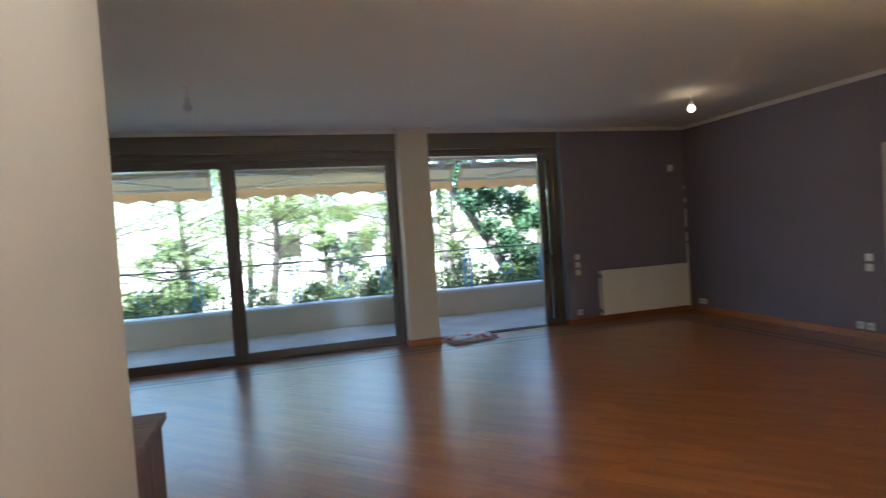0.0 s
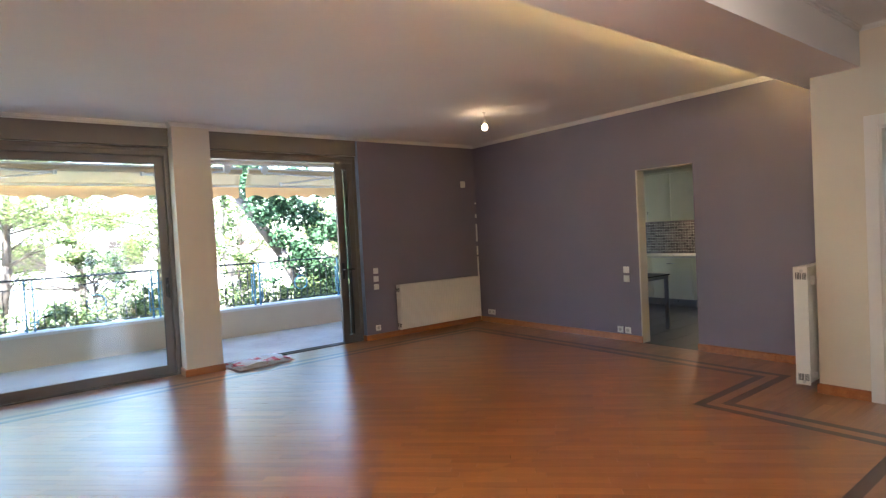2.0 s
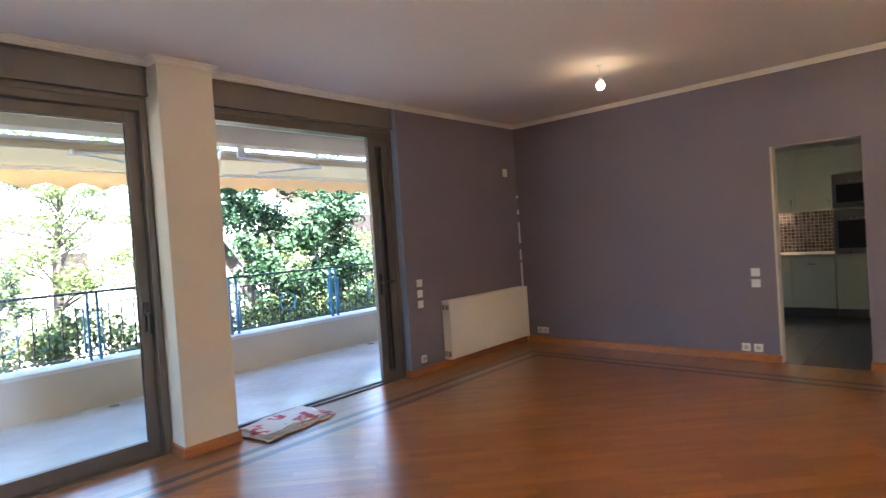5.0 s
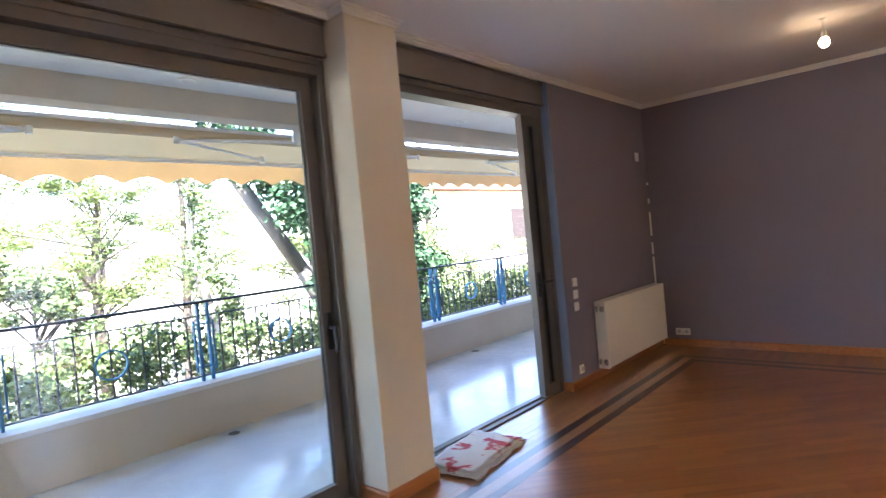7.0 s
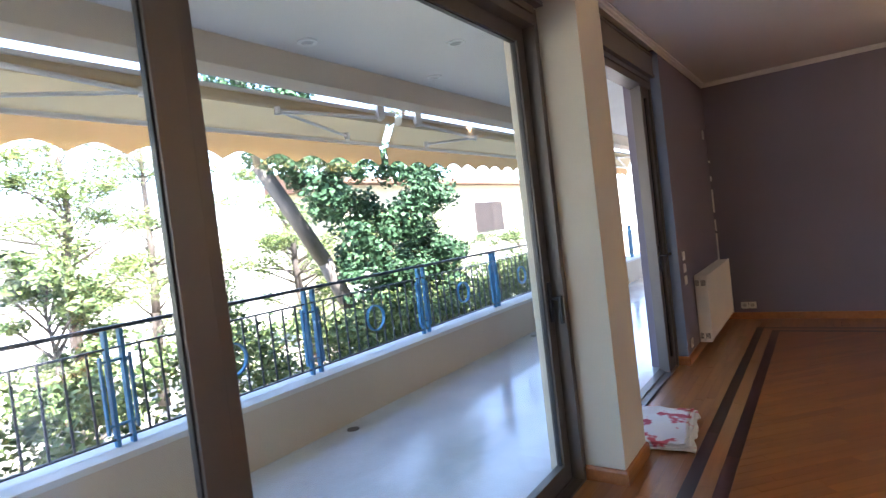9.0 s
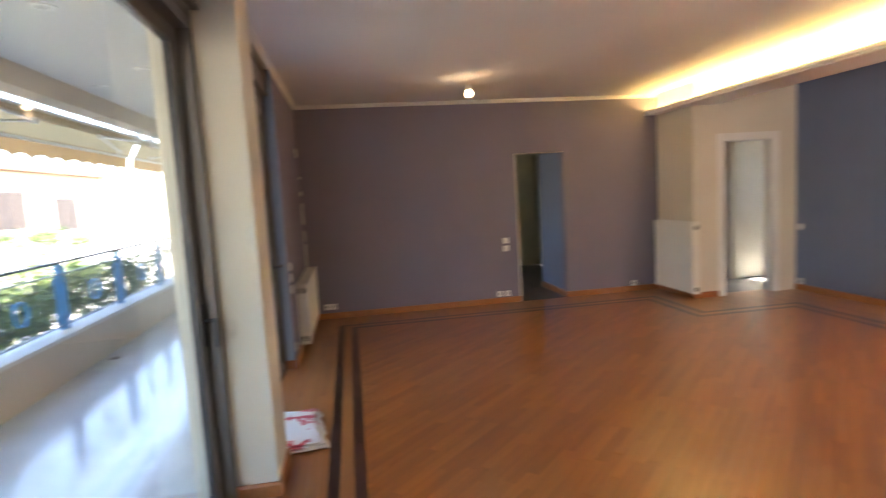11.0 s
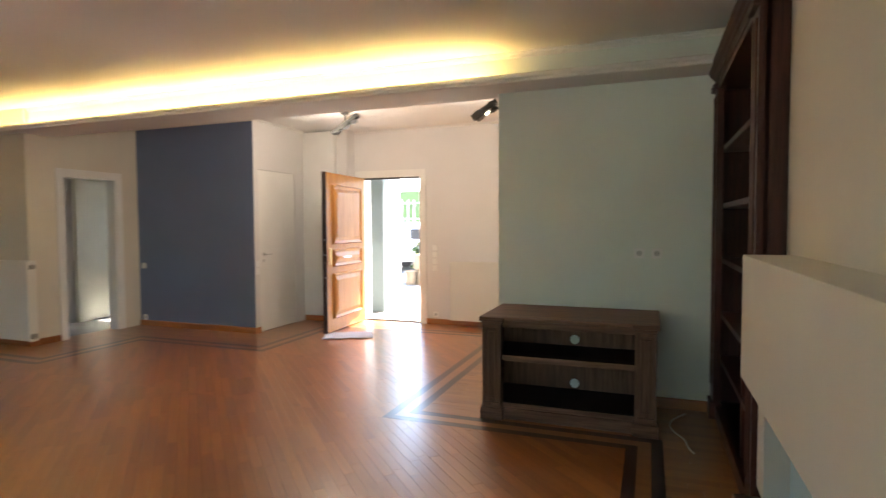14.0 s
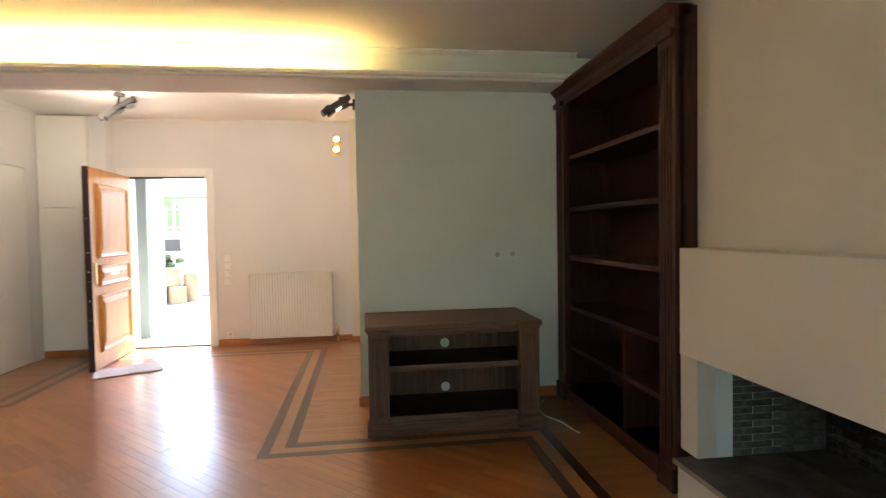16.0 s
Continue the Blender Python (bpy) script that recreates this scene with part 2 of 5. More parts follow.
def B(*boxes, bevel=0.0):
    bm = bmesh.new()
    for b in boxes:
        box(bm, *b, bevel=bevel)
    return bm


def rod(bm, a, b, r0, r1=None, n=10):
    a, b = Vector(a), Vector(b)
    d = b - a
    m = Matrix.Translation((a + b) / 2) @ d.to_track_quat("Z", "Y").to_matrix().to_4x4()
    bmesh.ops.create_cone(bm, cap_ends=True, segments=n, radius1=r0, radius2=r0 if r1 is None else r1, depth=d.length, matrix=m)
    return bm


def R(a, b, r0, r1=None, n=10):
    return rod(bmesh.new(), a, b, r0, r1, n)


def torus(bm, c, axis, r, w, t, n=28):
    """A flat ring of radius r, w wide along the axis, t thick."""
    c, axis = Vector(c), Vector(axis).normalized()
    u = axis.orthogonal().normalized()
    v = axis.cross(u)
    loops = []
    for i in range(n):
        d = u * math.cos(2 * math.pi * i / n) + v * math.sin(2 * math.pi * i / n)
        loops.append([bm.verts.new(c + d * (r + dr) + axis * da) for dr, da in ((-t / 2, -w / 2), (t / 2, -w / 2), (t / 2, w / 2), (-t / 2, w / 2))])
    for i in range(n):
        p, q = loops[i], loops[(i + 1) % n]
        for k in range(4):
            bm.faces.new((p[k], p[(k + 1) % 4], q[(k + 1) % 4], q[k]))
    return bm


def profile_run(bm, path, prof, closed=False):
    """Sweeps a profile of (out, z) along a path of (x, y); out is to the left of the path."""
    n = len(path)
    rings = []
    for i, p in enumerate(path):
        p = Vector(p)
        a = Vector(path[i - 1]) if (i or closed) else None
        b = Vector(path[(i + 1) % n]) if (i < n - 1 or closed) else None
        d0 = (p - a).normalized() if a else (b - p).normalized()
        d1 = (b - p).normalized() if b else d0
        n0, n1 = Vector((-d0.y, d0.x)), Vector((-d1.y, d1.x))
        mid = (n0 + n1).normalized()
        k = 1 / max(0.2, mid.dot(n0))
        rings.append([bm.verts.new((p.x + mid.x * o * k, p.y + mid.y * o * k, z)) for o, z in prof])
    for i in range(n if closed else n - 1):
        r, s = rings[i], rings[(i + 1) % n]
        for k in range(len(prof)):
            bm.faces.new((r[k], s[k], s[(k + 1) % len(prof)], r[(k + 1) % len(prof)]))
    if not closed:
        bm.faces.new(rings[0])
        bm.faces.new(rings[-1][::-1])
    bmesh.ops.recalc_face_normals(bm, faces=bm.faces[:])
    return bm


def smooth(ob, on=True):
    ob.data.polygons.foreach_set("use_smooth", [on] * len(ob.data.polygons))
    return ob


def part(name, bm, material, parent=None, label="", soft=False):
    me = bpy.data.meshes.new(name)
    bm.normal_update()
    bm.to_mesh(me)
    bm.free()
    me.materials.append(material)
    ob = new(name, me)
    if parent is not None:
        ob.parent = parent
    if label:
        ob["label"] = label
    if soft:
        smooth(ob)
    return ob


def thing(name, bm, material, label, category, group="", kind="", soft=False):
    return tagged(part(name, bm, material, None, "", soft), label, category, group, kind)


def empty(name, label, category, at=(0, 0, 0), group="", kind="", turn=0.0):
    e = new(name)
    e.matrix_world = pose(*at, 0, 0, turn)
    return tagged(e, label, category, group, kind)


def panel(bm, x0, x1, z0, z1, y, depth, border=0.03):
    """A raised and fielded panel on the plane y, proud towards -y."""
    s = [(x0, x1, z0, z1, y), (x0 + border * 0.35, x1 - border * 0.35, z0 + border * 0.35, z1 - border * 0.35, y - depth),
         (x0 + border, x1 - border, z0 + border, z1 - border, y - depth * 0.25),
         (x0 + border * 2, x1 - border * 2, z0 + border * 2, z1 - border * 2, y - depth * 0.8)]
    rings = [[bm.verts.new(c) for c in ((a, yy, c0), (b, yy, c0), (b, yy, c1), (a, yy, c1))] for a, b, c0, c1, yy in s]
    for r, q in zip(rings, rings[1:]):
        for k in range(4):
            bm.faces.new((r[k], r[(k + 1) % 4], q[(k + 1) % 4], q[k]))
    bm.faces.new(rings[-1])
    return bm


# ---- structure ----
H = 2.845
S_Y, W_X = -8.085, -8.75
T = 0.25


def structure(name, bm, material, label, category):
    return thing(name, bm, material, label, category, kind="structure")


structure("wall_east", B((0, 0.14, 0.25, -2.964, 0, H), (0, 0.14, -2.964, -3.66, 2.095, H), (0, 0.14, -3.66, -5.115, 0, H)), MAUVE,
          "mauve-grey painted wall with an opening to the kitchen", "wall")
structure("wall_north", B((-2.13, 0, 0, T, 0, H), (-2.13, 0, T, T + 0.08, -0.03, 2.95)), MAUVE, "mauve-grey painted wall beside the balcony door", "wall")
# thin lining whose blue colour imitates sky light on the wall's return
structure("wall_jamb", B((-2.133, -2.13, 0.002, 0.084, 0.08, 2.83)), JAMB, "mauve-grey reveal beside the balcony door, coloured blue as if skylit", "wall")
structure("wall_column", B((-4.53, -4.13, -0.135, T + 0.05, 0, H), bevel=0.004), CREAM, "cream painted column between the two windows", "column")
structure("wall_window_head", B((-4.13, -2.13, 0.09, T + 0.05, 2.6, H), (W_X, -4.53, 0.09, T + 0.05, 2.6, H)), STUCCOW, "wall strip above the windows", "wall")
structure("wall_west", B((W_X - 0.2, W_X, -5.5, -3.32, 0, H), (W_X - 0.2, W_X, -1.2, T, 0, H), (W_X - 0.2, W_X, -3.32, -1.2, 0, 0.2), (W_X - 0.2, W_X, -3.32, -1.2, 0.86, H)), CREAM, "cream painted wall beside the fireplace", "wall")
structure("wall_green", B((-8.75, -6.600, -5.45, -5.272, 0, H)), GREEN, "pale sage green painted wall behind the low bookcase", "wall")
structure("wall_hall_west", B((-6.8, -6.597, S_Y, -5.277, 0, 2.548), (-6.8, -6.6, S_Y, -5.453, 2.548, H), (-6.597, -6.47, S_Y, S_Y + 0.13, 0, H)), CREAM, "cream painted wall of the entrance hall", "wall")
structure("wall_south", B((-6.8, -4.70, S_Y - 0.25, S_Y, 0, H), (-4.70, -3.73, S_Y - 0.25, S_Y, 2.16, H), (-3.73, -2.7, S_Y - 0.25, S_Y, 0, H)), WHITE,
          "off-white painted wall with the entrance door", "wall")
structure("wall_closet", B((-2.91, -2.90, -6.6525, -6.74, 0, H), (-2.90, -2.77, -6.81, -6.812, 0, H), (-2.91, -2.77, -6.74, -7.56, 2.19, H), (-2.91, -2.77, -7.56, S_Y, 0, H)), WHITE,
          "white painted wall with a flush closet door", "wall")
structure("wall_blue", B((-2.906, -2.77, -6.652, -6.738, 0, H), (-2.77, -0.68, -6.652, -6.80, 0, H)), BLUE, "slate blue painted wall", "wall")
structure("wall_pier", B((-0.86, 0.14, -5.115, -5.45, 0, H), (-0.86, -0.70, -5.45, -5.55, 0, H), (-0.86, -0.70, -5.55, -6.31, 2.09, H), (-0.86, -0.70, -6.31, -6.65, 0, H)),
          CREAM, "cream painted pier and wall with a white door frame", "wall")
structure("ceiling", B((W_X, 0.14, S_Y, 0.09, H, H + 0.2), (0.14, 4.2, -8.1, 0.3, 2.6, 2.8)), CEIL, "white painted ceiling", "ceiling")

structure("kitchen_opening_trim", B((-0.004, 0.142, -2.968, -2.9635, 0, 2.096), (-0.004, -0.0005, -2.9635, -2.950, 0, 2.10), (-0.004, 0.142, -3.659, -2.968, 2.091, 2.0955)), CREAM,
          "bare white plaster edge of the kitchen opening", "trim")

# beam with the light cove
BY = -5.272
structure("beam", B((-6.6, 0, -5.45, BY, 2.55, H)), CEIL, "white painted beam between living room and hall", "beam")
structure("cove_back", B((-8.4, 0, BY, BY + 0.10, 2.58, H)), GREEN, "sage painted band above the cove ledge", "trim")
bm = bmesh.new()
profile_run(bm, [(-8.3, BY), (-0.001, BY)], [(0.0, 2.55), (0.315, 2.55), (0.33, 2.558), (0.33, 2.574), (0.345, 2.584), (0.345, 2.606), (0.33, 2.618), (0.305, 2.618), (0.305, 2.578), (0.0, 2.578)])
structure("cove_ledge", bm, CEIL, "white moulded cove ledge with hidden lighting", "trim")
thing("led_strip", B((-6.58, -0.02, BY + 0.19, BY + 0.215, 2.580, 2.590)), LED, "warm white light strip lying in the cove ledge", "light strip")

# crown mouldings
CROWN = [(0, H - 0.045), (0.008, H - 0.045), (0.012, H - 0.034), (0.024, H - 0.026), (0.028, H - 0.014), (0.042, H - 0.010), (0.042, H), (0, H)]
bm = bmesh.new()
profile_run(bm, [(0, BY + 0.1), (0, 0), (-4.13, 0), (-4.13, -0.135), (-4.53, -0.135), (-4.53, 0), (W_X, 0)], CROWN)
structure("crown_moulding_north", bm, TRIM, "white crown moulding under the ceiling", "trim")
bm = bmesh.new()
profile_run(bm, [(-8.4, BY + 0.1), (0, BY + 0.1)], CROWN)
structure("crown_moulding_cove", bm, TRIM, "white crown moulding above the light cove", "trim")
bm = bmesh.new()
profile_run(bm, [(-6.47, S_Y), (-2.91, S_Y), (-2.91, -6.652), (-0.86, -6.652), (-0.86, -5.45), (-6.6, -5.45)], [(o * 0.7, H - (H - z) * 0.7) for o, z in CROWN])
structure("crown_moulding_hall", bm, TRIM, "thin white moulding under the hall ceiling", "trim")

# skirting boards
SK = [(0, 0), (0.016, 0), (0.016, 0.065), (0.010, 0.078), (0, 0.08)]


def skirting(name, path):
    b = bmesh.new()
    profile_run(b, path, SK)
    return structure(name, b, SKIRT, "orange-brown wooden skirting board", "baseboard")


skirting("baseboard_east", [(0, -2.964), (0, 0), (-2.13, 0), (-2.13, 0.10)])
skirting("baseboard_pier", [(-0.86, -5.465), (-0.86, -5.115), (0, -5.115), (0, -3.66)])
skirting("baseboard_kitchen", [(0.0, -3.66), (1.05, -3.66)])
skirting("baseboard_blue", [(-2.91, -6.74), (-2.91, -6.652), (-0.86, -6.652)])
skirting("baseboard_column", [(-4.13, 0.10), (-4.13, -0.135), (-4.53, -0.135), (-4.53, 0.10)])
skirting("baseboard_south", [(-8.3, -5.272), (-6.597, -5.272), (-6.597, -7.955), (-6.47, -7.955), (-6.47, S_Y), (-4.76, S_Y)])

# ---- windows ----
def sash(win, x0, x1, y, z0, z1, handle=0, flat=False):
    """A sliding sash with stiles, rails, glass and a lever handle near x = handle."""
    w, d = 0.085, 0.045
    s = part("sash", B((x0, x0 + w, y, y + d, z0, z1), (x1 - w, x1, y, y + d, z0, z1), (x0 + w, x1 - w, y, y + d, z0, z0 + 0.10), (x0 + w, x1 - w, y, y + d, z1 - w, z1), bevel=0.003), ALU, win)
    g = part("pane", B((x0 + w - 0.004, x1 - w + 0.004, y + 0.018, y + 0.026, z0 + 0.096, z1 - w + 0.004)), GLASS, s, "clear window glass")
    g.visible_shadow = False
    part("gasket", B((x0 + w, x0 + w + 0.006, y + 0.012, y + 0.032, z0 + 0.1, z1 - w), (x1 - w - 0.006, x1 - w, y + 0.012, y + 0.032, z0 + 0.1, z1 - w),
                     (x0 + w, x1 - w, y + 0.012, y + 0.032, z1 - w - 0.006, z1 - w)), BLACK, s, "black rubber gasket")
    if handle:
        b = B((handle - 0.018, handle + 0.018, y - 0.014, y, 0.90, 1.12), bevel=0.004)
        rod(b, (handle, y - 0.005, 1.03), (handle, y - 0.06, 1.03), 0.011)
        if flat:
            box(b, handle - 0.012, handle + 0.14, y - 0.074, y - 0.054, 1.018, 1.042, bevel=0.006)
        else:
            box(b, handle - 0.013, handle + 0.013, y - 0.074, y - 0.054, 0.89, 1.042, bevel=0.006)
        part("handle", b, BLACK, s, "black lever handle")
    return s


def window_frame(win, x0, x1):
    y0, y1, z1 = 0.085, 0.215, 2.595
    part("window_frame", B((x0, x0 + 0.05, y0, y1, 0, z1), (x1 - 0.05, x1, y0, y1, 0, z1), (x0 + 0.05, x1 - 0.05, y0, y1, 2.50, z1), (x0 + 0.05, x1 - 0.05, y0 - 0.012, y0, 2.555, z1), bevel=0.003), ALU, win)
    part("track", B((x0 + 0.05, x1 - 0.05, y0, y1, -0.02, 0.012), (x0 + 0.05, x1 - 0.05, 0.142, 0.150, 0.012, 0.022)), ALU, win, "dark sill track")
    b = B((x0, x1, 0.05, 0.088, 2.60, 2.81), bevel=0.006)
    box(b, x0, x1, 0.042, 0.05, 2.60, 2.625)
    box(b, x0, x1, 0.042, 0.05, 2.785, 2.81)
    part("shutter_box", b, ALUBOX, win, "brown-grey roller shutter box")


win1 = empty("window_1", "large sliding window in a brown-grey aluminium frame", "window", kind="structure")
window_frame(win1, W_X, -4.53)
sash(win1, -6.645, -4.575, 0.155, 0.014, 2.505, handle=-4.617)
sash(win1, W_X + 0.05, -6.63, 0.100, 0.014, 2.505)
win2 = empty("window_2", "open sliding balcony door in a brown-grey aluminium frame", "window", kind="structure")
window_frame(win2, -4.13, -2.13)
sash(win2, -2.44, -2.175, 0.100, 0.014, 2.505, handle=-2.397, flat=True)
sash(win2, -2.385, -2.185, 0.155, 0.014, 2.505)


# ---- doors ----
def door_frame(door, axis, at, a0, a1, top, w=0.085, proud=0.02, depth=0.14, face=1):
    """Architrave and lining round an opening. axis: the wall's normal; face: the side on which it stands proud."""
    out = []
    lo, hi = (at, at + proud * face)
    for u0, u1, z0, z1 in ((a0 - w, a0, 0, top + w), (a1, a1 + w, 0, top + w), (a0, a1, top, top + w)):
        out.append((lo, hi, u0, u1, z0, z1) if axis == "x" else (u0, u1, lo, hi, z0, z1))
    part("architrave", B(*out, bevel=0.004), TRIM, door)
    out = []
    for u0, u1, z0, z1 in ((a0 - 0.001, a0 + 0.02, 0, top), (a1 - 0.02, a1 + 0.001, 0, top), (a0 + 0.02, a1 - 0.02, top - 0.02, top)):
        b0, b1 = at + 0.004 * face, at - depth * face
        out.append((b0, b1, u0, u1, z0, z1) if axis == "x" else (u0, u1, b0, b1, z0, z1))
    part("lining", B(*out), TRIM, door)


def lever(bm, x, y, z, dx):
    """A lever handle on the plane y that points along dx."""
    rod(bm, (x, y, z), (x, y - 0.05, z), 0.009)
    rod(bm, (x, y - 0.045, z), (x + dx, y - 0.045, z), 0.008)
    rod(bm, (x, y, z), (x, y - 0.006, z), 0.026, n=18)
    rod(bm, (x, y, z - 0.085), (x, y - 0.006, z - 0.085), 0.022, n=18)
    return bm


d1 = empty("door_1", "white door frame to a passage with a cream inner door", "door", kind="structure")
door_frame(d1, "x", -0.86, -6.30, -5.55, 2.09, face=-1, depth=0.16)
d4 = empty("door_4", "closed cream inner door in a cream frame at the end of the passage", "door", kind="structure")
leaf = part("door_leaf", B((0.215, 0.249, -7.42, -6.70, 0.012, 2.10), bevel=0.003), IVORY, d4)
part("architrave", B((0.185, 0.249, -6.70, -6.48, 0, 2.17), (0.205, 0.249, -7.50, -7.42, 0, 2.17), (0.205, 0.249, -7.42, -6.70, 2.10, 2.17), bevel=0.004), IVORY, d4)
b = lever(bmesh.new(), 0, 0, 1.05, 0.11)
bmesh.ops.transform(b, matrix=pose(0.215, -7.36, 0, 0, 0, -90), verts=b.verts)
part("door_handle", b, CHROME, leaf, "steel lever handle")

d2 = empty("door_2", "flush white closet door with a steel lever handle", "door", kind="structure")
leaf = part("door_leaf", B((-2.905, -2.865, -7.558, -6.742, 0.006, 2.188), bevel=0.003), TRIM, d2)
b = lever(bmesh.new(), 0, 0, 1.05, 0.11)
bmesh.ops.transform(b, matrix=pose(-2.905, -6.84, 0, 0, 0, -90), verts=b.verts)
part("door_handle", b, CHROME, leaf, "steel lever handle")

# entrance door
d3 = empty("door_3", "open varnished oak entrance door with raised panels", "door", kind="structure")
door_frame(d3, "y", S_Y, -4.70, -3.73, 2.16, face=1, depth=0.26)
part("weather_strip", B((-4.68, -3.75, S_Y - 0.03, S_Y + 0.002, 2.115, 2.14)), BLACK, d3, "dark steel rebate")
L = 1.16
b = B((0, L, -0.055, 0, 0.015, 2.135), bevel=0.004)
leaf = part("door_leaf", b, DOORWOOD, d3, "varnished golden oak leaf")
leaf.matrix_local = pose(-3.745, S_Y + 0.03, 0, 0, 0, 93) @ Matrix.Diagonal((1, -1, 1, 1))
leaf_edge = part("leaf_edge", B((L, L + 0.012, -0.058, 0.003, 0.012, 2.138), (0.0, L, 0.0, 0.004, 0.012, 2.138)), mat("brown_steel_edge", (0.05, 0.028, 0.02), 0.4, 0.4), leaf, "dark brown steel edge")
for z0, z1 in ((1.18, 1.98), (0.88, 1.12), (0.18, 0.80)):
    b = bmesh.new()
    panel(b, 0.15, L - 0.15, z0, z1, -0.055, 0.03, 0.05)
    part("raised_panel", b, DOORWOOD, leaf)
part("door_handle", B((L - 0.10, L - 0.06, -0.068, -0.055, 0.92, 1.14), bevel=0.006), BRASS, leaf, "brass plate with keyhole")
b = bmesh.new()
rod(b, (L - 0.62, -0.08, 1.0), (L - 0.42, -0.08, 1.0), 0.011)
for xx in (L - 0.6, L - 0.44):
    rod(b, (xx, -0.055, 1.0), (xx, -0.085, 1.0), 0.009)
part("pull_handle", b, CHROME, leaf, "steel pull bar")
part("spy_hole", R((L / 2, -0.057, 1.55), (L / 2, -0.066, 1.55), 0.012), BRASS, leaf, "brass spy hole")
b = bmesh.new()
for zz in (0.55, 0.75, 0.95, 1.05, 1.25, 1.6):
    rod(b, (L + 0.012, -0.03, zz), (L + 0.02, -0.03, zz), 0.009)
part("lock_bolts", b, CHROME, leaf, "steel lock bolts on the edge")


# ---- radiators ----
def radiator(name, width, height, label, depth=0.105):
    """A panel radiator, back at y = 0, front towards -y, standing z from 0."""
    r = empty(name, label, "radiator")
    b = bmesh.new()
    n = int(width / 0.033)
    for yy, sgn in ((-depth, 1), (-0.03, -1)):
        vs = []
        for i in range(n * 4 + 1):
            u = i / (n * 4)
            k = i % 4
            off = 0.0 if k in (0, 1) else 0.006
            vs.append([b.verts.new((u * width, yy + off * sgn, z)) for z in (0.012, 0.04, height - 0.04, height - 0.012)])
        for p, q in zip(vs, vs[1:]):
            for k in range(3):
                b.faces.new((p[k], q[k], q[k + 1], p[k + 1]))
        box(b, 0.0, width, yy + (0.007 if sgn > 0 else -0.012), yy + (0.012 if sgn > 0 else -0.007), 0.012, height - 0.012)
    part("panel", b, RADW, r, "white ribbed steel panel")
    for x0, x1 in ((-0.004, 0.0), (width, width + 0.004)):
        part("side_cover", B((x0, x1, -depth - 0.006, -0.012, 0.006, height - 0.006)), RADW, r)
    g = bmesh.new()
    nn = int(width / 0.022)
    for i in range(nn):
        box(g, i * width / nn, i * width / nn + 0.012, -depth, -0.015, height - 0.01, height - 0.004)
    box(g, -0.004, width + 0.004, -depth - 0.006, -depth + 0.004, height - 0.014, height)
    box(g, -0.004, width + 0.004, -0.022, -0.012, height - 0.014, height)
    part("top_grille", g, RADW, r)
    for zz in (height - 0.10, 0.04):
        for i in range(4):
            for x0, x1 in ((-0.006, -0.003), (width + 0.003, width + 0.006)):
                for ya, yb, yc in ((-depth + 0.012, 0.011, 0.006), (-0.05, 0.008, 0.004)):
                    part("vent_slot", B((x0, x1, ya + i * yb, ya + i * yb + yc, zz, zz + 0.055)), BLACK, r, "dark ventilation slot")
    for x0, x1 in ((-0.016, -0.002), (width + 0.002, width + 0.016)):
        for zz in (height - 0.03, 0.03):
            part("plug", R((x0, -depth / 2, zz), (x1, -depth / 2, zz), 0.011), CHROME, r, "steel end plug")
    for xx in (width * 0.15, width * 0.85):
        for z0, z1 in ((0.05, 0.09), (height - 0.15, height - 0.08)):
            part("bracket", B((xx, xx + 0.03, -0.03, 0.002, z0, z1)), RADW, r)
    return r


r1 = radiator("radiator", 1.52, 0.655, "white panel radiator on the mauve-grey wall", 0.12)
r1.matrix_world = pose(-1.62, -0.002, 0.09)
b = bmesh.new()
rod(b, (1.53, -0.06, 0.03), (1.575, -0.06, 0.03), 0.012)
rod(b, (1.575, -0.06, 0.035), (1.575, -0.06, -0.09), 0.009)
part("valve", b, BRASS, r1, "brass valve and pipe")
r2 = radiator("radiator", 0.90, 0.96, "tall white panel radiator on the cream pier", 0.11)
r2.matrix_world = pose(-0.10, -5.113, 0.08, 0, 0, 180)
r3 = radiator("radiator", 1.02, 0.84, "white panel radiator on the hall wall by the entrance door", 0.10)
r3.matrix_world = pose(-5.19, S_Y + 0.002, 0.075, 0, 0, 180)
b = bmesh.new()
rod(b, (1.04, -0.05, 0.10), (1.09, -0.05, 0.10), 0.014)
rod(b, (1.09, -0.05, 0.12), (1.09, -0.05, -0.075), 0.009)
rod(b, (1.07, -0.05, 0.04), (1.07, -0.05, -0.075), 0.009)
part("valve", b, BRASS, r3, "brass valve with two pipes")


# ---- switches and sockets ----
def plate(name, n, kind_, at, turn, label, gap=0.083, vertical=True):
    """A column or row of square plates; the front looks towards -y before turning."""
    e = empty(name, label, "socket" if kind_ == "socket" else "switch", at, turn=turn)
    for i in range(n):
        dx, dz = (0, -i * gap) if vertical else (i * gap, 0)
        p = part("cover_plate", B((dx - 0.04, dx + 0.04, -0.009, 0.001, dz - 0.04, dz + 0.04), bevel=0.004), PLASTIC, e)
        if kind_ == "socket":
            b = bmesh.new()
            rod(b, (dx, -0.0125, dz), (dx, -0.008, dz), 0.022, n=20)
            part("socket_ring", b, mat_grey, p, "round socket well")
            b = bmesh.new()
            for s in (-0.008, 0.008):
                rod(b, (dx + s, -0.014, dz), (dx + s, -0.012, dz), 0.0028, n=8)
            part("pin_hole", b, BLACK, p, "dark pin holes")
        elif kind_ == "switch":
            part("rocker", B((dx - 0.026, dx + 0.026, -0.0125, -0.009, dz - 0.026, dz + 0.026), bevel=0.002), PLASTIC, p)
    return e


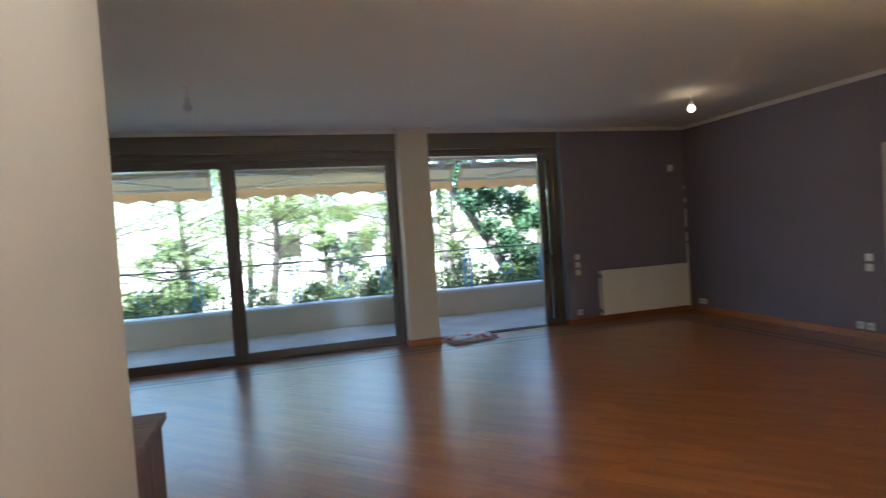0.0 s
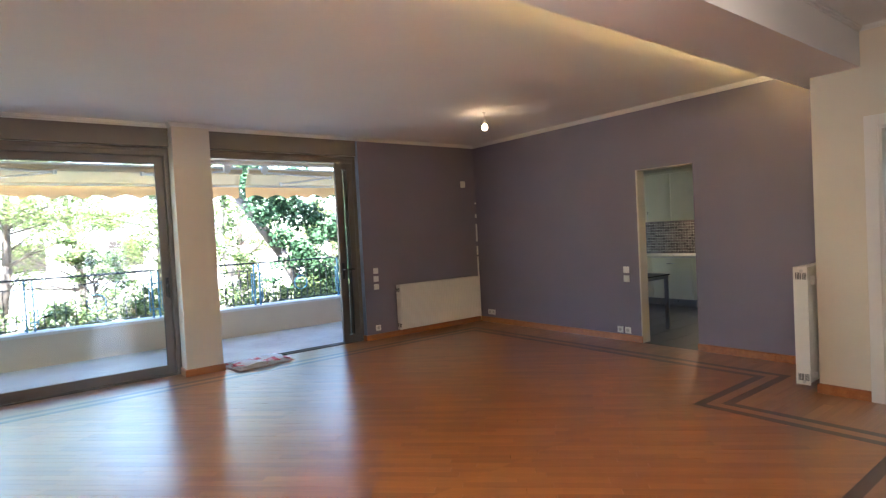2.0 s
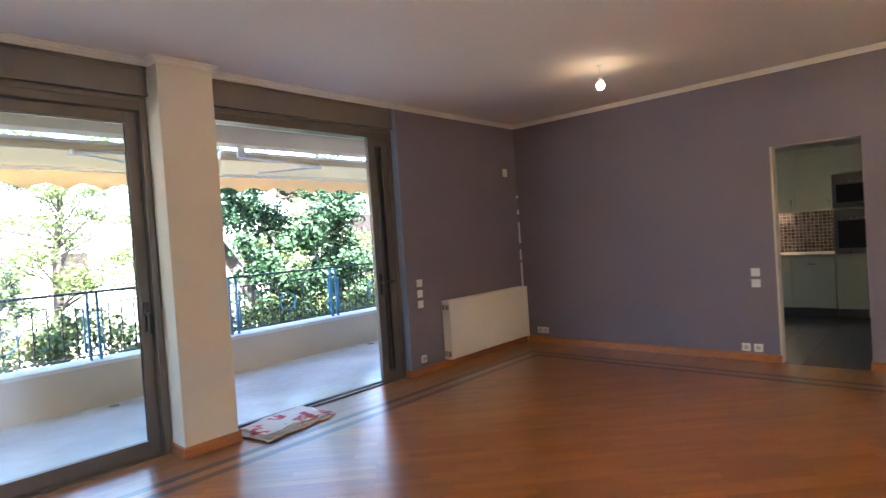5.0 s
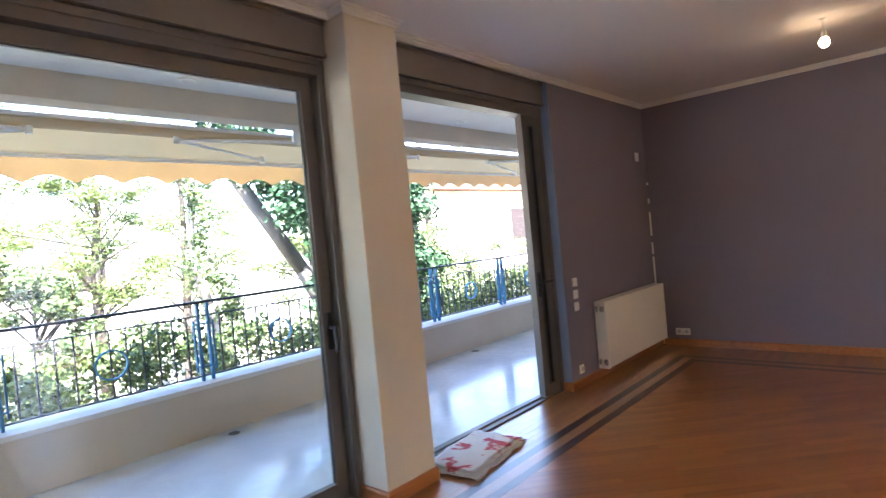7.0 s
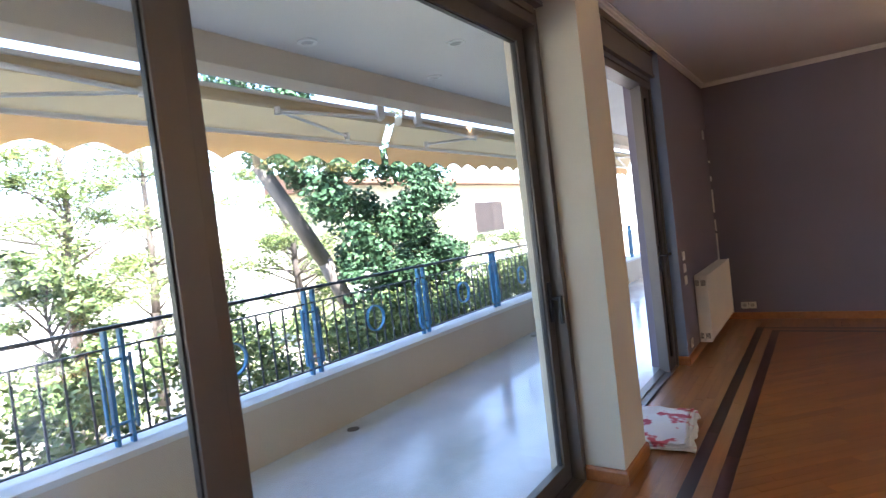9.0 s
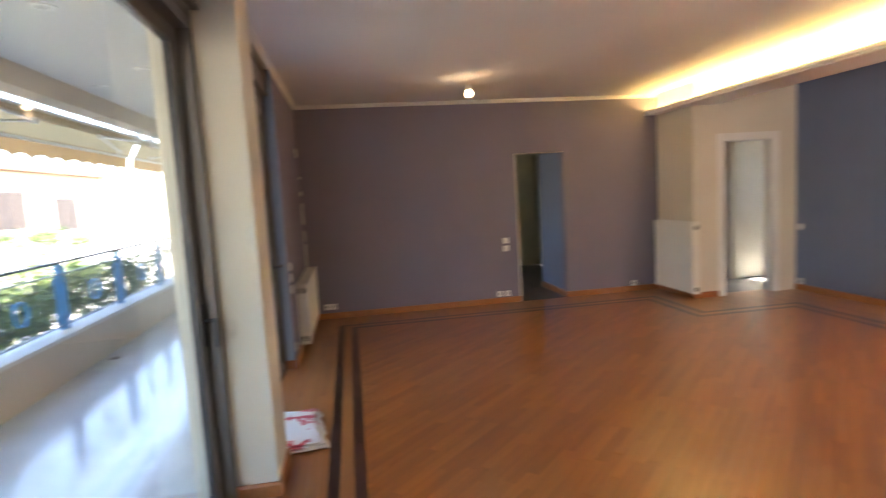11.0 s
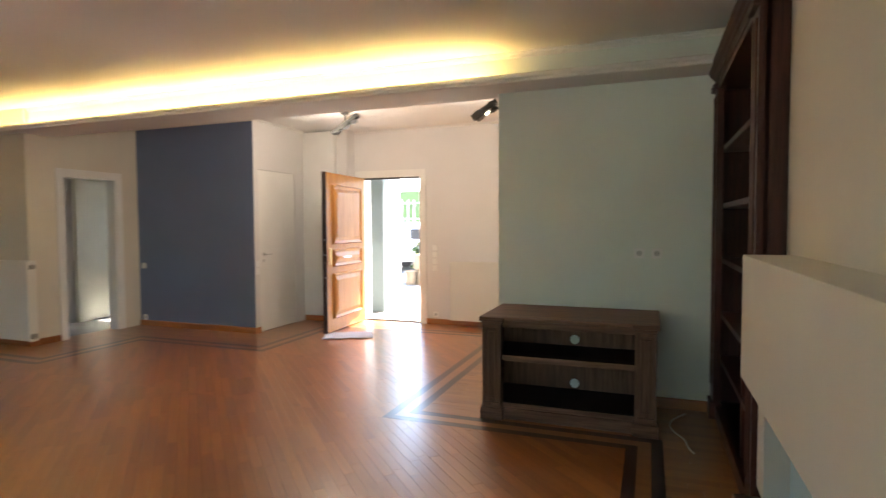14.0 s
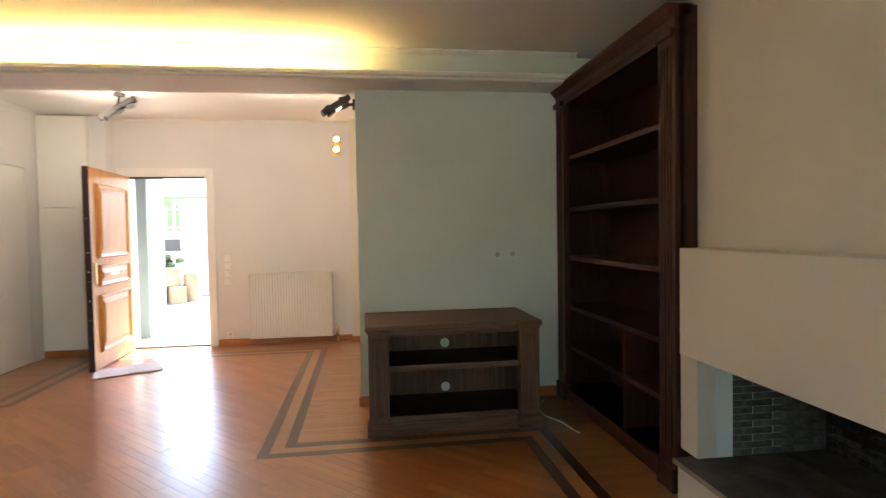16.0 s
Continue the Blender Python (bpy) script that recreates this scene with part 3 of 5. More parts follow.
mat_grey = mat("grey_plastic", (0.55, 0.54, 0.52), 0.4, var=0.04, bump=0.0)
plate("light_switch", 3, "switch", (-1.945, -0.002, 0.975), 0, "stack of three white light switches on mauve-grey wall", gap=0.113)
plate("wall_socket", 1, "socket", (-1.95, -0.002, 0.165), 0, "white wall socket low on the mauve-grey wall")
plate("wall_socket", 2, "socket", (-0.002, -0.235, 0.165), -90, "white double socket low in the corner", vertical=False)
plate("light_switch", 2, "switch", (-0.002, -2.77, 0.89), -90, "pair of white light switches beside the kitchen opening", gap=0.11)
plate("wall_socket", 2, "socket", (-0.002, -2.65, 0.135), -90, "white double socket beside the kitchen opening", gap=0.11, vertical=False)
plate("wall_socket", 1, "socket", (-0.002, -4.70, 0.12), -90, "white wall socket near the tall radiator")
plate("light_switch", 1, "switch", (-0.95, -6.650, 0.87), 180, "single white light switch on the blue wall")
plate("wall_socket", 1, "socket", (-0.95, -6.650, 0.12), 180, "white wall socket on the blue wall")
plate("light_switch", 2, "switch", (-2.912, -6.70, 0.93), -90, "white light switches on the closet wall corner", gap=0.10)
plate("light_switch", 4, "switch", (-4.92, S_Y + 0.002, 1.11), 180, "stack of four white switches beside the entrance door", gap=0.098)
plate("wall_socket", 1, "socket", (-4.93, S_Y + 0.002, 0.145), 180, "white wall socket beside the entrance door")
for xx in (-7.74, -7.87):
    plate("wall_socket", 1, "socket", (xx, BY + 0.002, 1.21), 180, "white wall socket above the low bookcase")
thing("wall_plate", B((-0.30, -0.21, -0.012, -0.002, 2.17, 2.27), bevel=0.01), TRIM, "small white cover plate high on the wall", "cover plate")
cd_ = empty("cable_duct", "white cable duct in broken pieces up the corner", "cable duct", (-0.013, -0.009, 0.72))
for z0, z1 in ((0.0, 0.33), (0.36, 0.50), (0.58, 0.86), (0.96, 1.02), (1.18, 1.21)):
    part("duct_piece", B((-0.009, 0.012, -0.008, 0.008, z0, z1), bevel=0.003), TRIM, cd_)


# ---- bare bulbs ----
def bulb(x, y, lit, label):
    e = empty("pendant_bulb", label, "ceiling light", (x, y, H))
    part("rose", R((0, 0, -0.012), (0, 0, 0), 0.012, 0.03, 16), PLASTIC, e)
    part("cord", R((0, 0, -0.10), (0, 0, -0.012), 0.004), PLASTIC, e)
    part("socket", R((0, 0, -0.14), (0, 0, -0.09), 0.02, 0.016, 14), PLASTIC, e)
    b = bmesh.new()
    bmesh.ops.create_uvsphere(b, u_segments=18, v_segments=12, radius=0.034, matrix=Matrix.Translation((0, 0, -0.175)) @ Matrix.Diagonal((1, 1, 1.15, 1)))
    part("glass_bulb", b, BULBGLOW if lit else PLASTIC, e, "glowing round bulb" if lit else "unlit opal bulb", soft=True)
    return e


bulb(-1.55, -2.0, True, "lit bare bulb hanging from the ceiling")
bulb(-6.77, -2.02, False, "unlit bare bulb hanging from the ceiling")
_l = bpy.data.lights.new("bulb_light", "POINT")
_l.energy, _l.color, _l.shadow_soft_size = 0.03, (1.0, 0.72, 0.42), 0.04
new("bulb_light", _l).location = (-1.55, -2.0, H - 0.26)


# ---- low bookcase ----
def low_bookcase():
    x0, x1, yb, yf = -7.87, -6.66, BY + 0.02, -4.56
    e = empty("low_bookcase", "low dark-stained oak bookcase with open shelves", "bookcase", ((x0 + x1) / 2, (yb + yf) / 2, 0))
    cx, cy = (x0 + x1) / 2, (yb + yf) / 2
    q = lambda a0, a1, b0, b1, c0, c1: (a0 - cx, a1 - cx, b0 - cy, b1 - cy, c0, c1)
    top = B(q(x0 - 0.02, x1 + 0.02, yb, yf - 0.0, 0.715, 0.74), q(x0 + 0.14, x1 - 0.14, yb, yf - 0.04, 0.705, 0.715), bevel=0.006)
    for a0, a1 in ((x0 - 0.02, x0 + 0.16), (x1 - 0.16, x1 + 0.02)):
        box(top, *q(a0, a1, yf - 0.04, yf + 0.02, 0.706, 0.739), bevel=0.006)
        box(top, *q(a0 + 0.012, a1 - 0.012, yf - 0.06, yf + 0.006, 0.686, 0.706), bevel=0.005)
    part("top", top, DARKWOODX, e)
    part("side_panel", B(q(x0, x0 + 0.03, yb, yf - 0.06, 0.09, 0.705)), DARKWOOD, e)
    part("side_panel", B(q(x1 - 0.03, x1, yb, yf - 0.06, 0.09, 0.705)), DARKWOOD, e)
    bk = bmesh.new()
    box(bk, *q(x0 + 0.03, x1 - 0.03, yb + 0.13, yb + 0.142, 0.09, 0.70))
    back = part("back_panel", bk, DARKWOOD, e, "oak back with cathedral grain")
    for zz in (0.505, 0.165):
        part("cable_hole", R((0, yb + 0.141 - cy, zz), (0, yb + 0.145 - cy, zz), 0.036, n=24), GREEN, back, "round cable hole with the wall behind")
    # shelves are much darker than the rest of the bookcase
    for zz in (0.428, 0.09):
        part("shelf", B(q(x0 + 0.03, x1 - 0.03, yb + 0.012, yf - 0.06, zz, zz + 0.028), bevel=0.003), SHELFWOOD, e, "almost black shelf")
    part("rail", B(q(x0 + 0.13, x1 - 0.13, yf - 0.075, yf - 0.05, 0.66, 0.706), bevel=0.003), DARKWOODX, e)
    part("shelf_lip", B(q(x0 + 0.13, x1 - 0.13, yf - 0.06, yf - 0.045, 0.42, 0.46), bevel=0.004), DARKWOODX, e)
    for a0, a1 in ((x0, x0 + 0.14), (x1 - 0.14, x1)):
        p = B(q(a0, a1, yf - 0.08, yf - 0.012, 0.09, 0.69), bevel=0.003)
        pl = part("pilaster", p, DARKWOOD, e)
        f = bmesh.new()
        for u in (0.0, 0.122):
            box(f, *q(a0 + u, a0 + u + 0.018, yf - 0.013, yf + 0.004, 0.10, 0.685), bevel=0.003)
        for u in (0.038, 0.09):
            box(f, *q(a0 + u, a0 + u + 0.012, yf - 0.013, yf - 0.002, 0.15, 0.64), bevel=0.003)
        for z0, z1 in ((0.10, 0.125), (0.66, 0.685)):
            box(f, *q(a0 + 0.018, a0 + 0.122, yf - 0.013, yf + 0.004, z0, z1), bevel=0.003)
        for z0, z1 in ((0.15, 0.162), (0.628, 0.64)):
            box(f, *q(a0 + 0.05, a0 + 0.09, yf - 0.013, yf - 0.002, z0, z1), bevel=0.003)
        part("moulding", f, DARKWOOD, pl)
        part("plinth_block", B(q(a0 - 0.015, a1 + 0.015, yf - 0.10, yf + 0.012, 0.0, 0.085), q(a0 - 0.008, a1 + 0.008, yf - 0.09, yf + 0.004, 0.085, 0.10), bevel=0.005), DARKWOODX, e)
    part("plinth", B(q(x0 + 0.13, x1 - 0.13, yb, yf - 0.035, 0.0, 0.08), q(x0 + 0.13, x1 - 0.13, yf - 0.06, yf - 0.045, 0.08, 0.115), bevel=0.005), DARKWOODX, e)
    e.scale = (1, 1, 1.035)
    return e


low_bookcase()


# ---- tall bookcase ----
def tall_bookcase():
    xf, xb, y0, y1, top = -8.26, -8.72, BY + 0.003, -3.452, 2.56
    e = empty("tall_bookcase", "tall dark mahogany-stained bookcase with empty shelves", "bookcase", (xf, y0, 0))
    q = lambda a0, a1, b0, b1, c0, c1: (a0 - xf, a1 - xf, b0 - y0, b1 - y0, c0, c1)
    part("back_panel", B(q(xb, xb + 0.012, y0, y1, 0.0, top)), BOOKWOOD, e)
    part("side_panel", B(q(xb, xf - 0.03, y0, y0 + 0.03, 0, top)), BOOKWOOD, e)
    part("side_panel", B(q(xb, xf - 0.03, y1 - 0.03, y1, 0, top)), BOOKWOOD, e)
    for zz in (2.0, 1.585, 1.19, 0.785, 0.455, 0.10):
        part("shelf", B(q(xb + 0.012, xf - 0.05, y0 + 0.03, y1 - 0.03, zz - 0.035, zz), bevel=0.004), BOOKWOOD, e)
    part("top_board", B(q(xb, xf - 0.05, y0, y1, 2.42, 2.45)), BOOKWOOD, e)
    part("divider", B(q(xb + 0.012, xf - 0.055, -4.18, -4.15, 0.10, 0.75)), BOOKWOOD, e)
    for b0, b1 in ((y0, y0 + 0.17), (y1 - 0.17, y1)):
        pl = part("pilaster", B(q(xf - 0.05, xf, b0, b1, 0.13, 2.44), bevel=0.004), BOOKWOOD, e)
        for u in (0.03, 0.06, 0.09, 0.12):
            part("flute", R((0.0, b0 + u - y0 + 0.01, 0.24), (0.0, b0 + u - y0 + 0.01, 2.36), 0.009, n=8), BOOKWOOD, pl)
        part("plinth_block", B(q(xf - 0.06, xf + 0.02, b0 - 0.0, b1 + 0.0, 0.0, 0.13), bevel=0.006), BOOKWOOD, e)
        part("capital", B(q(xf - 0.06, xf + 0.025, b0, b1, 2.405, 2.445), bevel=0.006), BOOKWOOD, e)
    part("plinth", B(q(xb, xf - 0.02, y0 + 0.17, y1 - 0.17, 0.0, 0.10), bevel=0.004), BOOKWOOD, e)
    part("frieze", B(q(xf - 0.05, xf - 0.008, y0 + 0.17, y1 - 0.17, 2.41, 2.45), q(xf - 0.05, xf, y0, y1, 2.445, 2.51)), BOOKWOOD, e)
    b = bmesh.new()
    profile_run(b, [(0, y1 - y0), (0, 0)], [(-0.1, 2.50), (0.0, 2.50), (0.012, 2.505), (0.016, 2.515), (0.03, 2.525), (0.040, 2.545), (0.046, 2.55), (0.046, 2.568), (-0.1, 2.568)])
    part("cornice", b, BOOKWOOD, e)
    return e


tall_bookcase()

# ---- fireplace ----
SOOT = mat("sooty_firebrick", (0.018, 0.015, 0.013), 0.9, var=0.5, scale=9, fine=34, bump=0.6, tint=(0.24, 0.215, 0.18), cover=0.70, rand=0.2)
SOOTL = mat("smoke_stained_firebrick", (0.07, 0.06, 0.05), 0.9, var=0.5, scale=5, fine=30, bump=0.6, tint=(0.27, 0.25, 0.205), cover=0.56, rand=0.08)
MORTAR = mat("old_mortar", (0.10, 0.09, 0.077), 0.95, var=0.5, scale=6, fine=60, bump=0.4)
SLATE = mat("dark_hearth_stone", (0.07, 0.055, 0.048), 0.5, var=0.4, scale=7, fine=60, bump=0.15, tint=(0.19, 0.15, 0.125), cover=0.6)
FX = -8.19
fp = empty("fireplace", "built-in fireplace with a thick cream mantel hood", "fireplace", (FX, -2.2, 0), kind="structure")
q = lambda a0, a1, b0, b1, c0, c1: (a0 - FX, a1 - FX, b0 + 2.2, b1 + 2.2, c0, c1)
part("mantel_hood", B(q(W_X, FX, -3.30, -1.1, 0.785, 1.31), bevel=0.006), CREAM, fp)
part("chimney_breast", B(q(W_X, -8.383, -3.448, -1.1, 1.31, H), q(W_X, -8.383, -3.448, -3.30, 0, 1.31)), CREAM, fp)
part("cheek", B(q(-8.384, -8.284, -3.446, -3.2985, 0.25, 0.785)), CREAM, fp)
part("cheek_panel", B(q(-8.474, -8.384, -3.30, -3.2955, 0.25, 0.785)), GREEN, fp, "pale sage painted reveal")
part("cheek", B(q(W_X, FX - 0.06, -1.28, -1.12, 0.25, 0.785)), CREAM, fp)
part("hearth_base", B(q(W_X, FX + 0.0, -3.32, -1.1, 0.0, 0.225), bevel=0.004), CREAM, fp)
slab = part("hearth_slab", B(q(W_X, FX + 0.012, -3.335, -1.09, 0.225, 0.25), bevel=0.004), SLATE, fp, "sooty dark stone hearth slab")
part("slab_edge", B(q(FX + 0.0125, FX + 0.018, -3.337, -1.09, 0.224, 0.249), bevel=0.002), mat("worn_stone_edge", (0.38, 0.30, 0.20), 0.6, var=0.3, scale=14, fine=80, bump=0.2), slab, "worn tan front edge")
fb = part("firebox", B(q(-9.10, -9.0, -3.40, -1.20, 0.20, 0.86), q(-9.0, W_X, -3.40, -3.302, 0.20, 0.86), q(-9.0, W_X, -1.28, -1.20, 0.20, 0.86),
                       q(-9.0, W_X, -3.302, -1.28, 0.20, 0.247), q(-9.0, W_X, -3.302, -1.28, 0.79, 0.86)), MORTAR, fp, "soot-blackened firebox")


def brick_mesh(material):
    bm_ = B((0, 0.006, 0, 0.22, 0, 0.0335), bevel=0.002)
    me_ = bpy.data.meshes.new("brick")
    bm_.to_mesh(me_)
    bm_.free()
    me_.materials.append(material)
    return me_


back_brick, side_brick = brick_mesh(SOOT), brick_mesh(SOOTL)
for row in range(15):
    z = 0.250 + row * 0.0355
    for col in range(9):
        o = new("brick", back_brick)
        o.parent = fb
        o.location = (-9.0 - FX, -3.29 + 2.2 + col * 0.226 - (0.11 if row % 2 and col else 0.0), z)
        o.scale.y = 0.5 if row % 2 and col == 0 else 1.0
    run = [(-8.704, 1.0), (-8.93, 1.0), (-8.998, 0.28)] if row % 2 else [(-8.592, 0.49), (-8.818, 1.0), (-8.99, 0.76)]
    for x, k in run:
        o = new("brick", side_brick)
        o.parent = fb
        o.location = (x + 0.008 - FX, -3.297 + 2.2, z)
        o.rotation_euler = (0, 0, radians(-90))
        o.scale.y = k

# ---- cable, towel, mat ----
cu = bpy.data.curves.new("cable", "CURVE")
cu.dimensions, cu.bevel_depth, cu.bevel_resolution = "3D", 0.006, 3
sp = cu.splines.new("NURBS")
pts = [(-8.08, -5.10, 0.02), (-8.0, -5.0, 0.012), (-7.95, -4.88, 0.008), (-7.98, -4.70, 0.008), (-8.07, -4.58, 0.008), (-8.05, -4.46, 0.008), (-8.09, -4.37, 0.008)]
sp.points.add(len(pts) - 1)
for p_, c_ in zip(sp.points, pts):
    p_.co = (*c_, 1)
sp.use_endpoint_u = True
cu.materials.append(PLASTIC)
tagged(new("cable", cu), "loose white cable end lying on the floor", "cable")

TOWEL = mat("white_towel_red_print", (0.82, 0.82, 0.82), 0.95, var=0.05, scale=7, fine=160, bump=0.5)
nt = TOWEL.node_tree
pr = nt.nodes["Principled BSDF"]
old = pr.inputs["Base Color"].links[0].from_socket
cn, rp, mxn = nt.nodes.new("ShaderNodeTexNoise"), nt.nodes.new("ShaderNodeValToRGB"), nt.nodes.new("ShaderNodeMix")
cn.inputs["Scale"].default_value, cn.inputs["Detail"].default_value = 8.5, 2
rp.color_ramp.elements[0].position, rp.color_ramp.elements[1].position = 0.57, 0.64
tc = nt.nodes.new("ShaderNodeTexCoord")
nt.links.new(tc.outputs["Object"], cn.inputs[0])
nt.links.new(cn.outputs[0], rp.inputs[0])
mxn.data_type = "RGBA"
nt.links.new(rp.outputs[0], mxn.inputs[0])
nt.links.new(old, mxn.inputs[6])
mxn.inputs[7].default_value = (0.62, 0.12, 0.16, 1)
nt.links.new(mxn.outputs[2], pr.inputs["Base Color"])


def cloth(name, w, d, layers, material, parent=None, seed=0, amp=0.012):
    """A folded cloth: stacked rumpled sheets with some thickness."""
    bm_ = bmesh.new()
    nx, ny = 26, 18
    for k in range(layers):
        sh = 0.02 * k
        g = {}
        for side in (0, 1):
            for i in range(nx + 1):
                for j in range(ny + 1):
                    x, y = (i / nx - 0.5) * (w - sh * 2), (j / ny - 0.5) * (d - sh * 1.5)
                    e_ = noise.noise(Vector((i * 0.25, j * 0.25, seed + k * 3))) * 0.03
                    z = k * 0.014 + amp * (0.6 + noise.noise(Vector((x * 7, y * 7, seed + k)))) + (0.007 if side else 0)
                    g[side, i, j] = bm_.verts.new((x + e_, y + e_ * 0.7 + 0.01 * k, max(0.003 * (side + 0.5), z)))
        for i in range(nx):
            for j in range(ny):
                for side in (0, 1):
                    f_ = [g[side, i, j], g[side, i + 1, j], g[side, i + 1, j + 1], g[side, i, j + 1]]
                    bm_.faces.new(f_ if side else f_[::-1])
        rim = [(i, 0) for i in range(nx)] + [(nx, j) for j in range(ny)] + [(i, ny) for i in range(nx, 0, -1)] + [(0, j) for j in range(ny, 0, -1)]
        for a_, b_ in zip(rim, rim[1:] + rim[:1]):
            bm_.faces.new((g[0, *a_], g[0, *b_], g[1, *b_], g[1, *a_]))
    return bm_


tw = thing("folded_towel", cloth("towel", 0.70, 0.42, 3, TOWEL, seed=4), TOWEL, "crumpled white towel with red print lying by the balcony door", "towel", soft=True)
tw.matrix_world = pose(-3.72, -0.13, 0.003, 0, 0, 8)
dm = thing("door_mat", cloth("mat", 0.62, 0.42, 1, TRIM, seed=9, amp=0.005), mat("pale_cloth", (0.62, 0.6, 0.66), 0.95, fine=160, bump=0.4), "pale cloth lying under the open entrance door", "cloth", soft=True)
dm.matrix_world = pose(-4.15, -6.93, 0.003, 0, 0, 28)

# ---- hall ----
hc = empty("hall_cabinet", "tall flush white built-in hall cupboard", "cupboard", (-3.18, -7.9, 0))
part("body", B((-0.265, 0.265, -0.18, 0.115, 0.085, H - 0.02)), TRIM, hc)
part("upper_door", B((-0.262, 0.262, 0.117, 0.135, 1.762, H - 0.04), bevel=0.003), TRIM, hc)
part("lower_door", B((-0.262, 0.262, 0.117, 0.135, 0.09, 1.750), bevel=0.003), TRIM, hc)
part("plinth", B((-0.264, 0.264, -0.18, 0.128, 0.0, 0.08)), SKIRT, hc, "orange-brown wooden plinth")
structure("wall_hall_stub", B((-3.62, -3.45, S_Y, -7.86, 0, H)), WHITE, "white painted wall stub beside the entrance door", "wall")


STEELD = mat("satin_steel", (0.10, 0.098, 0.095), 0.42, metal=0.8, var=0.1, fine=200, bump=0.02)
SPOTGLOW = glow("spot_lamp", (1.0, 0.86, 0.66), 0.5)


def track_light(plate_at, at, turn, tilt, label, lamps=(-0.125, 0.0, 0.125), half=0.20, on_wall=False):
    """A bar of swivelling lamps held off a round plate on the ceiling or on a wall that faces +x."""
    e = empty("track_light", label, "spotlight", plate_at)
    d = Vector(at) - Vector(plate_at)
    if on_wall:
        part("wall_plate", R((0, 0, 0), (0.02, 0, 0), 0.045, 0.045, 20), STEELD, e)
        part("stem", R((0.02, 0, 0), (d.x, d.y, d.z), 0.012), STEELD, e)
    else:
        part("ceiling_plate", R((0, 0, -0.03), (0, 0, 0), 0.05, 0.05, 20), STEELD, e)
        part("stem", R((0, 0, -0.03), (d.x, d.y, d.z + 0.012), 0.011), STEELD, e)
    m = Matrix.Translation(d) @ pose(0, 0, 0, 0, 0, turn) @ pose(0, 0, 0, 0, tilt, 0)
    bar = part("bar", B((-half, half, -0.05, -0.04, -0.022, 0.022), (-half, half, 0.04, 0.05, -0.022, 0.022), (-half, -half + 0.012, -0.04, 0.04, -0.022, 0.022),
                        (half - 0.012, half, -0.04, 0.04, -0.022, 0.022), (-half + 0.012, half - 0.012, -0.012, 0.012, 0.012, 0.022), bevel=0.002), STEELD, e, "open steel channel")
    bar.matrix_local = m
    for i, a_ in enumerate(lamps):
        s_ = part("spot", R((0, 0, -0.035), (0, 0, 0.045), 0.047, 0.022, 18), STEELD, bar, "small swivelling reflector")
        s_.matrix_local = pose(a_, 0, -0.01, 20 - 16 * i, 14 * i - 10, 0)
        part("lens", R((0, 0, -0.039), (0, 0, -0.035), 0.036, n=18), SPOTGLOW, e, "lit round lamp").matrix_local = m @ s_.matrix_local
    return e


track_light((-4.25, -6.74, H), (-4.18, -6.86, 2.715), 11, 33, "tilted ceiling spotlight bar with three steel lamps")
track_light((-6.597, -5.40, 2.46), (-6.44, -5.40, 2.45), 10, 33, "dark steel wall spotlight with two lamps at the hall corner", (-0.065, 0.065), 0.13, True)
for xx, yy in ((-4.18, -6.45), (-5.9, -6.2)):
    _s = bpy.data.lights.new("track_lamp", "POINT")
    _s.energy, _s.color, _s.shadow_soft_size = 2.4, (1.0, 0.86, 0.70), 0.06
    new("track_lamp", _s).location = (xx, yy, H - 0.32)
wl = empty("wall_spotlight", "small gold wall light with two lit lamps", "wall light", (-6.31, S_Y, 2.54))
part("plate", B((-0.05, 0.05, 0, 0.03, -0.13, 0.13), bevel=0.006), BRASS, wl)
for zz in (-0.065, 0.065):
    s = part("lamp_head", B((-0.045, 0.045, 0.03, 0.07, zz - 0.045, zz + 0.045), bevel=0.008), BRASS, wl)
    part("lens", R((0, 0.07, zz), (0, 0.074, zz), 0.03, n=18), BULBGLOW, s, "lit lamp")

# ---- kitchen ----
KW = mat("kitchen_wall_paint", (0.62, 0.58, 0.45), 0.75, var=0.04, fine=160, bump=0.05)
KTILE = mat("dark_floor_tile", (0.075, 0.07, 0.072), 0.4, var=0.2, scale=2.5, fine=60, bump=0.03)
KCAB = mat("cream_cabinet_lacquer", (0.72, 0.68, 0.50), 0.35, var=0.03, fine=90, bump=0.0)
KTOP = mat("pale_worktop", (0.66, 0.62, 0.54), 0.3, var=0.08, scale=12, fine=90, bump=0.0)
STEEL = mat("oven_steel", (0.32, 0.31, 0.30), 0.3, metal=0.9, var=0.06, fine=240, bump=0.02)
MOS = mat("brown_mosaic_glass", (0.04, 0.028, 0.025), 0.4, var=0.3, scale=20, fine=60, bump=0.0, rand=0.7, tint=(0.13, 0.10, 0.095))
GROUT = mat("pale_grout", (0.42, 0.40, 0.36), 0.9, fine=120, bump=0.2)
structure("wall_kitchen_far", B((3.56, 3.7, -4.6, 0.3, 0, 2.6)), KW, "cream painted kitchen wall", "wall")
# side wall borrows the slate blue to show sky light on mauve paint
structure("wall_kitchen_side", B((0.14, 1.05, -3.85, -3.66, 0, 2.6)), BLUE, "mauve-grey wall inside the kitchen opening, coloured blue as if skylit", "wall")
structure("wall_kitchen_back", B((1.05, 3.56, -4.6, -4.45, 0, 2.6), (1.05, 1.2, -4.45, -3.85, 0, 2.6)), KW, "cream painted kitchen wall", "wall")
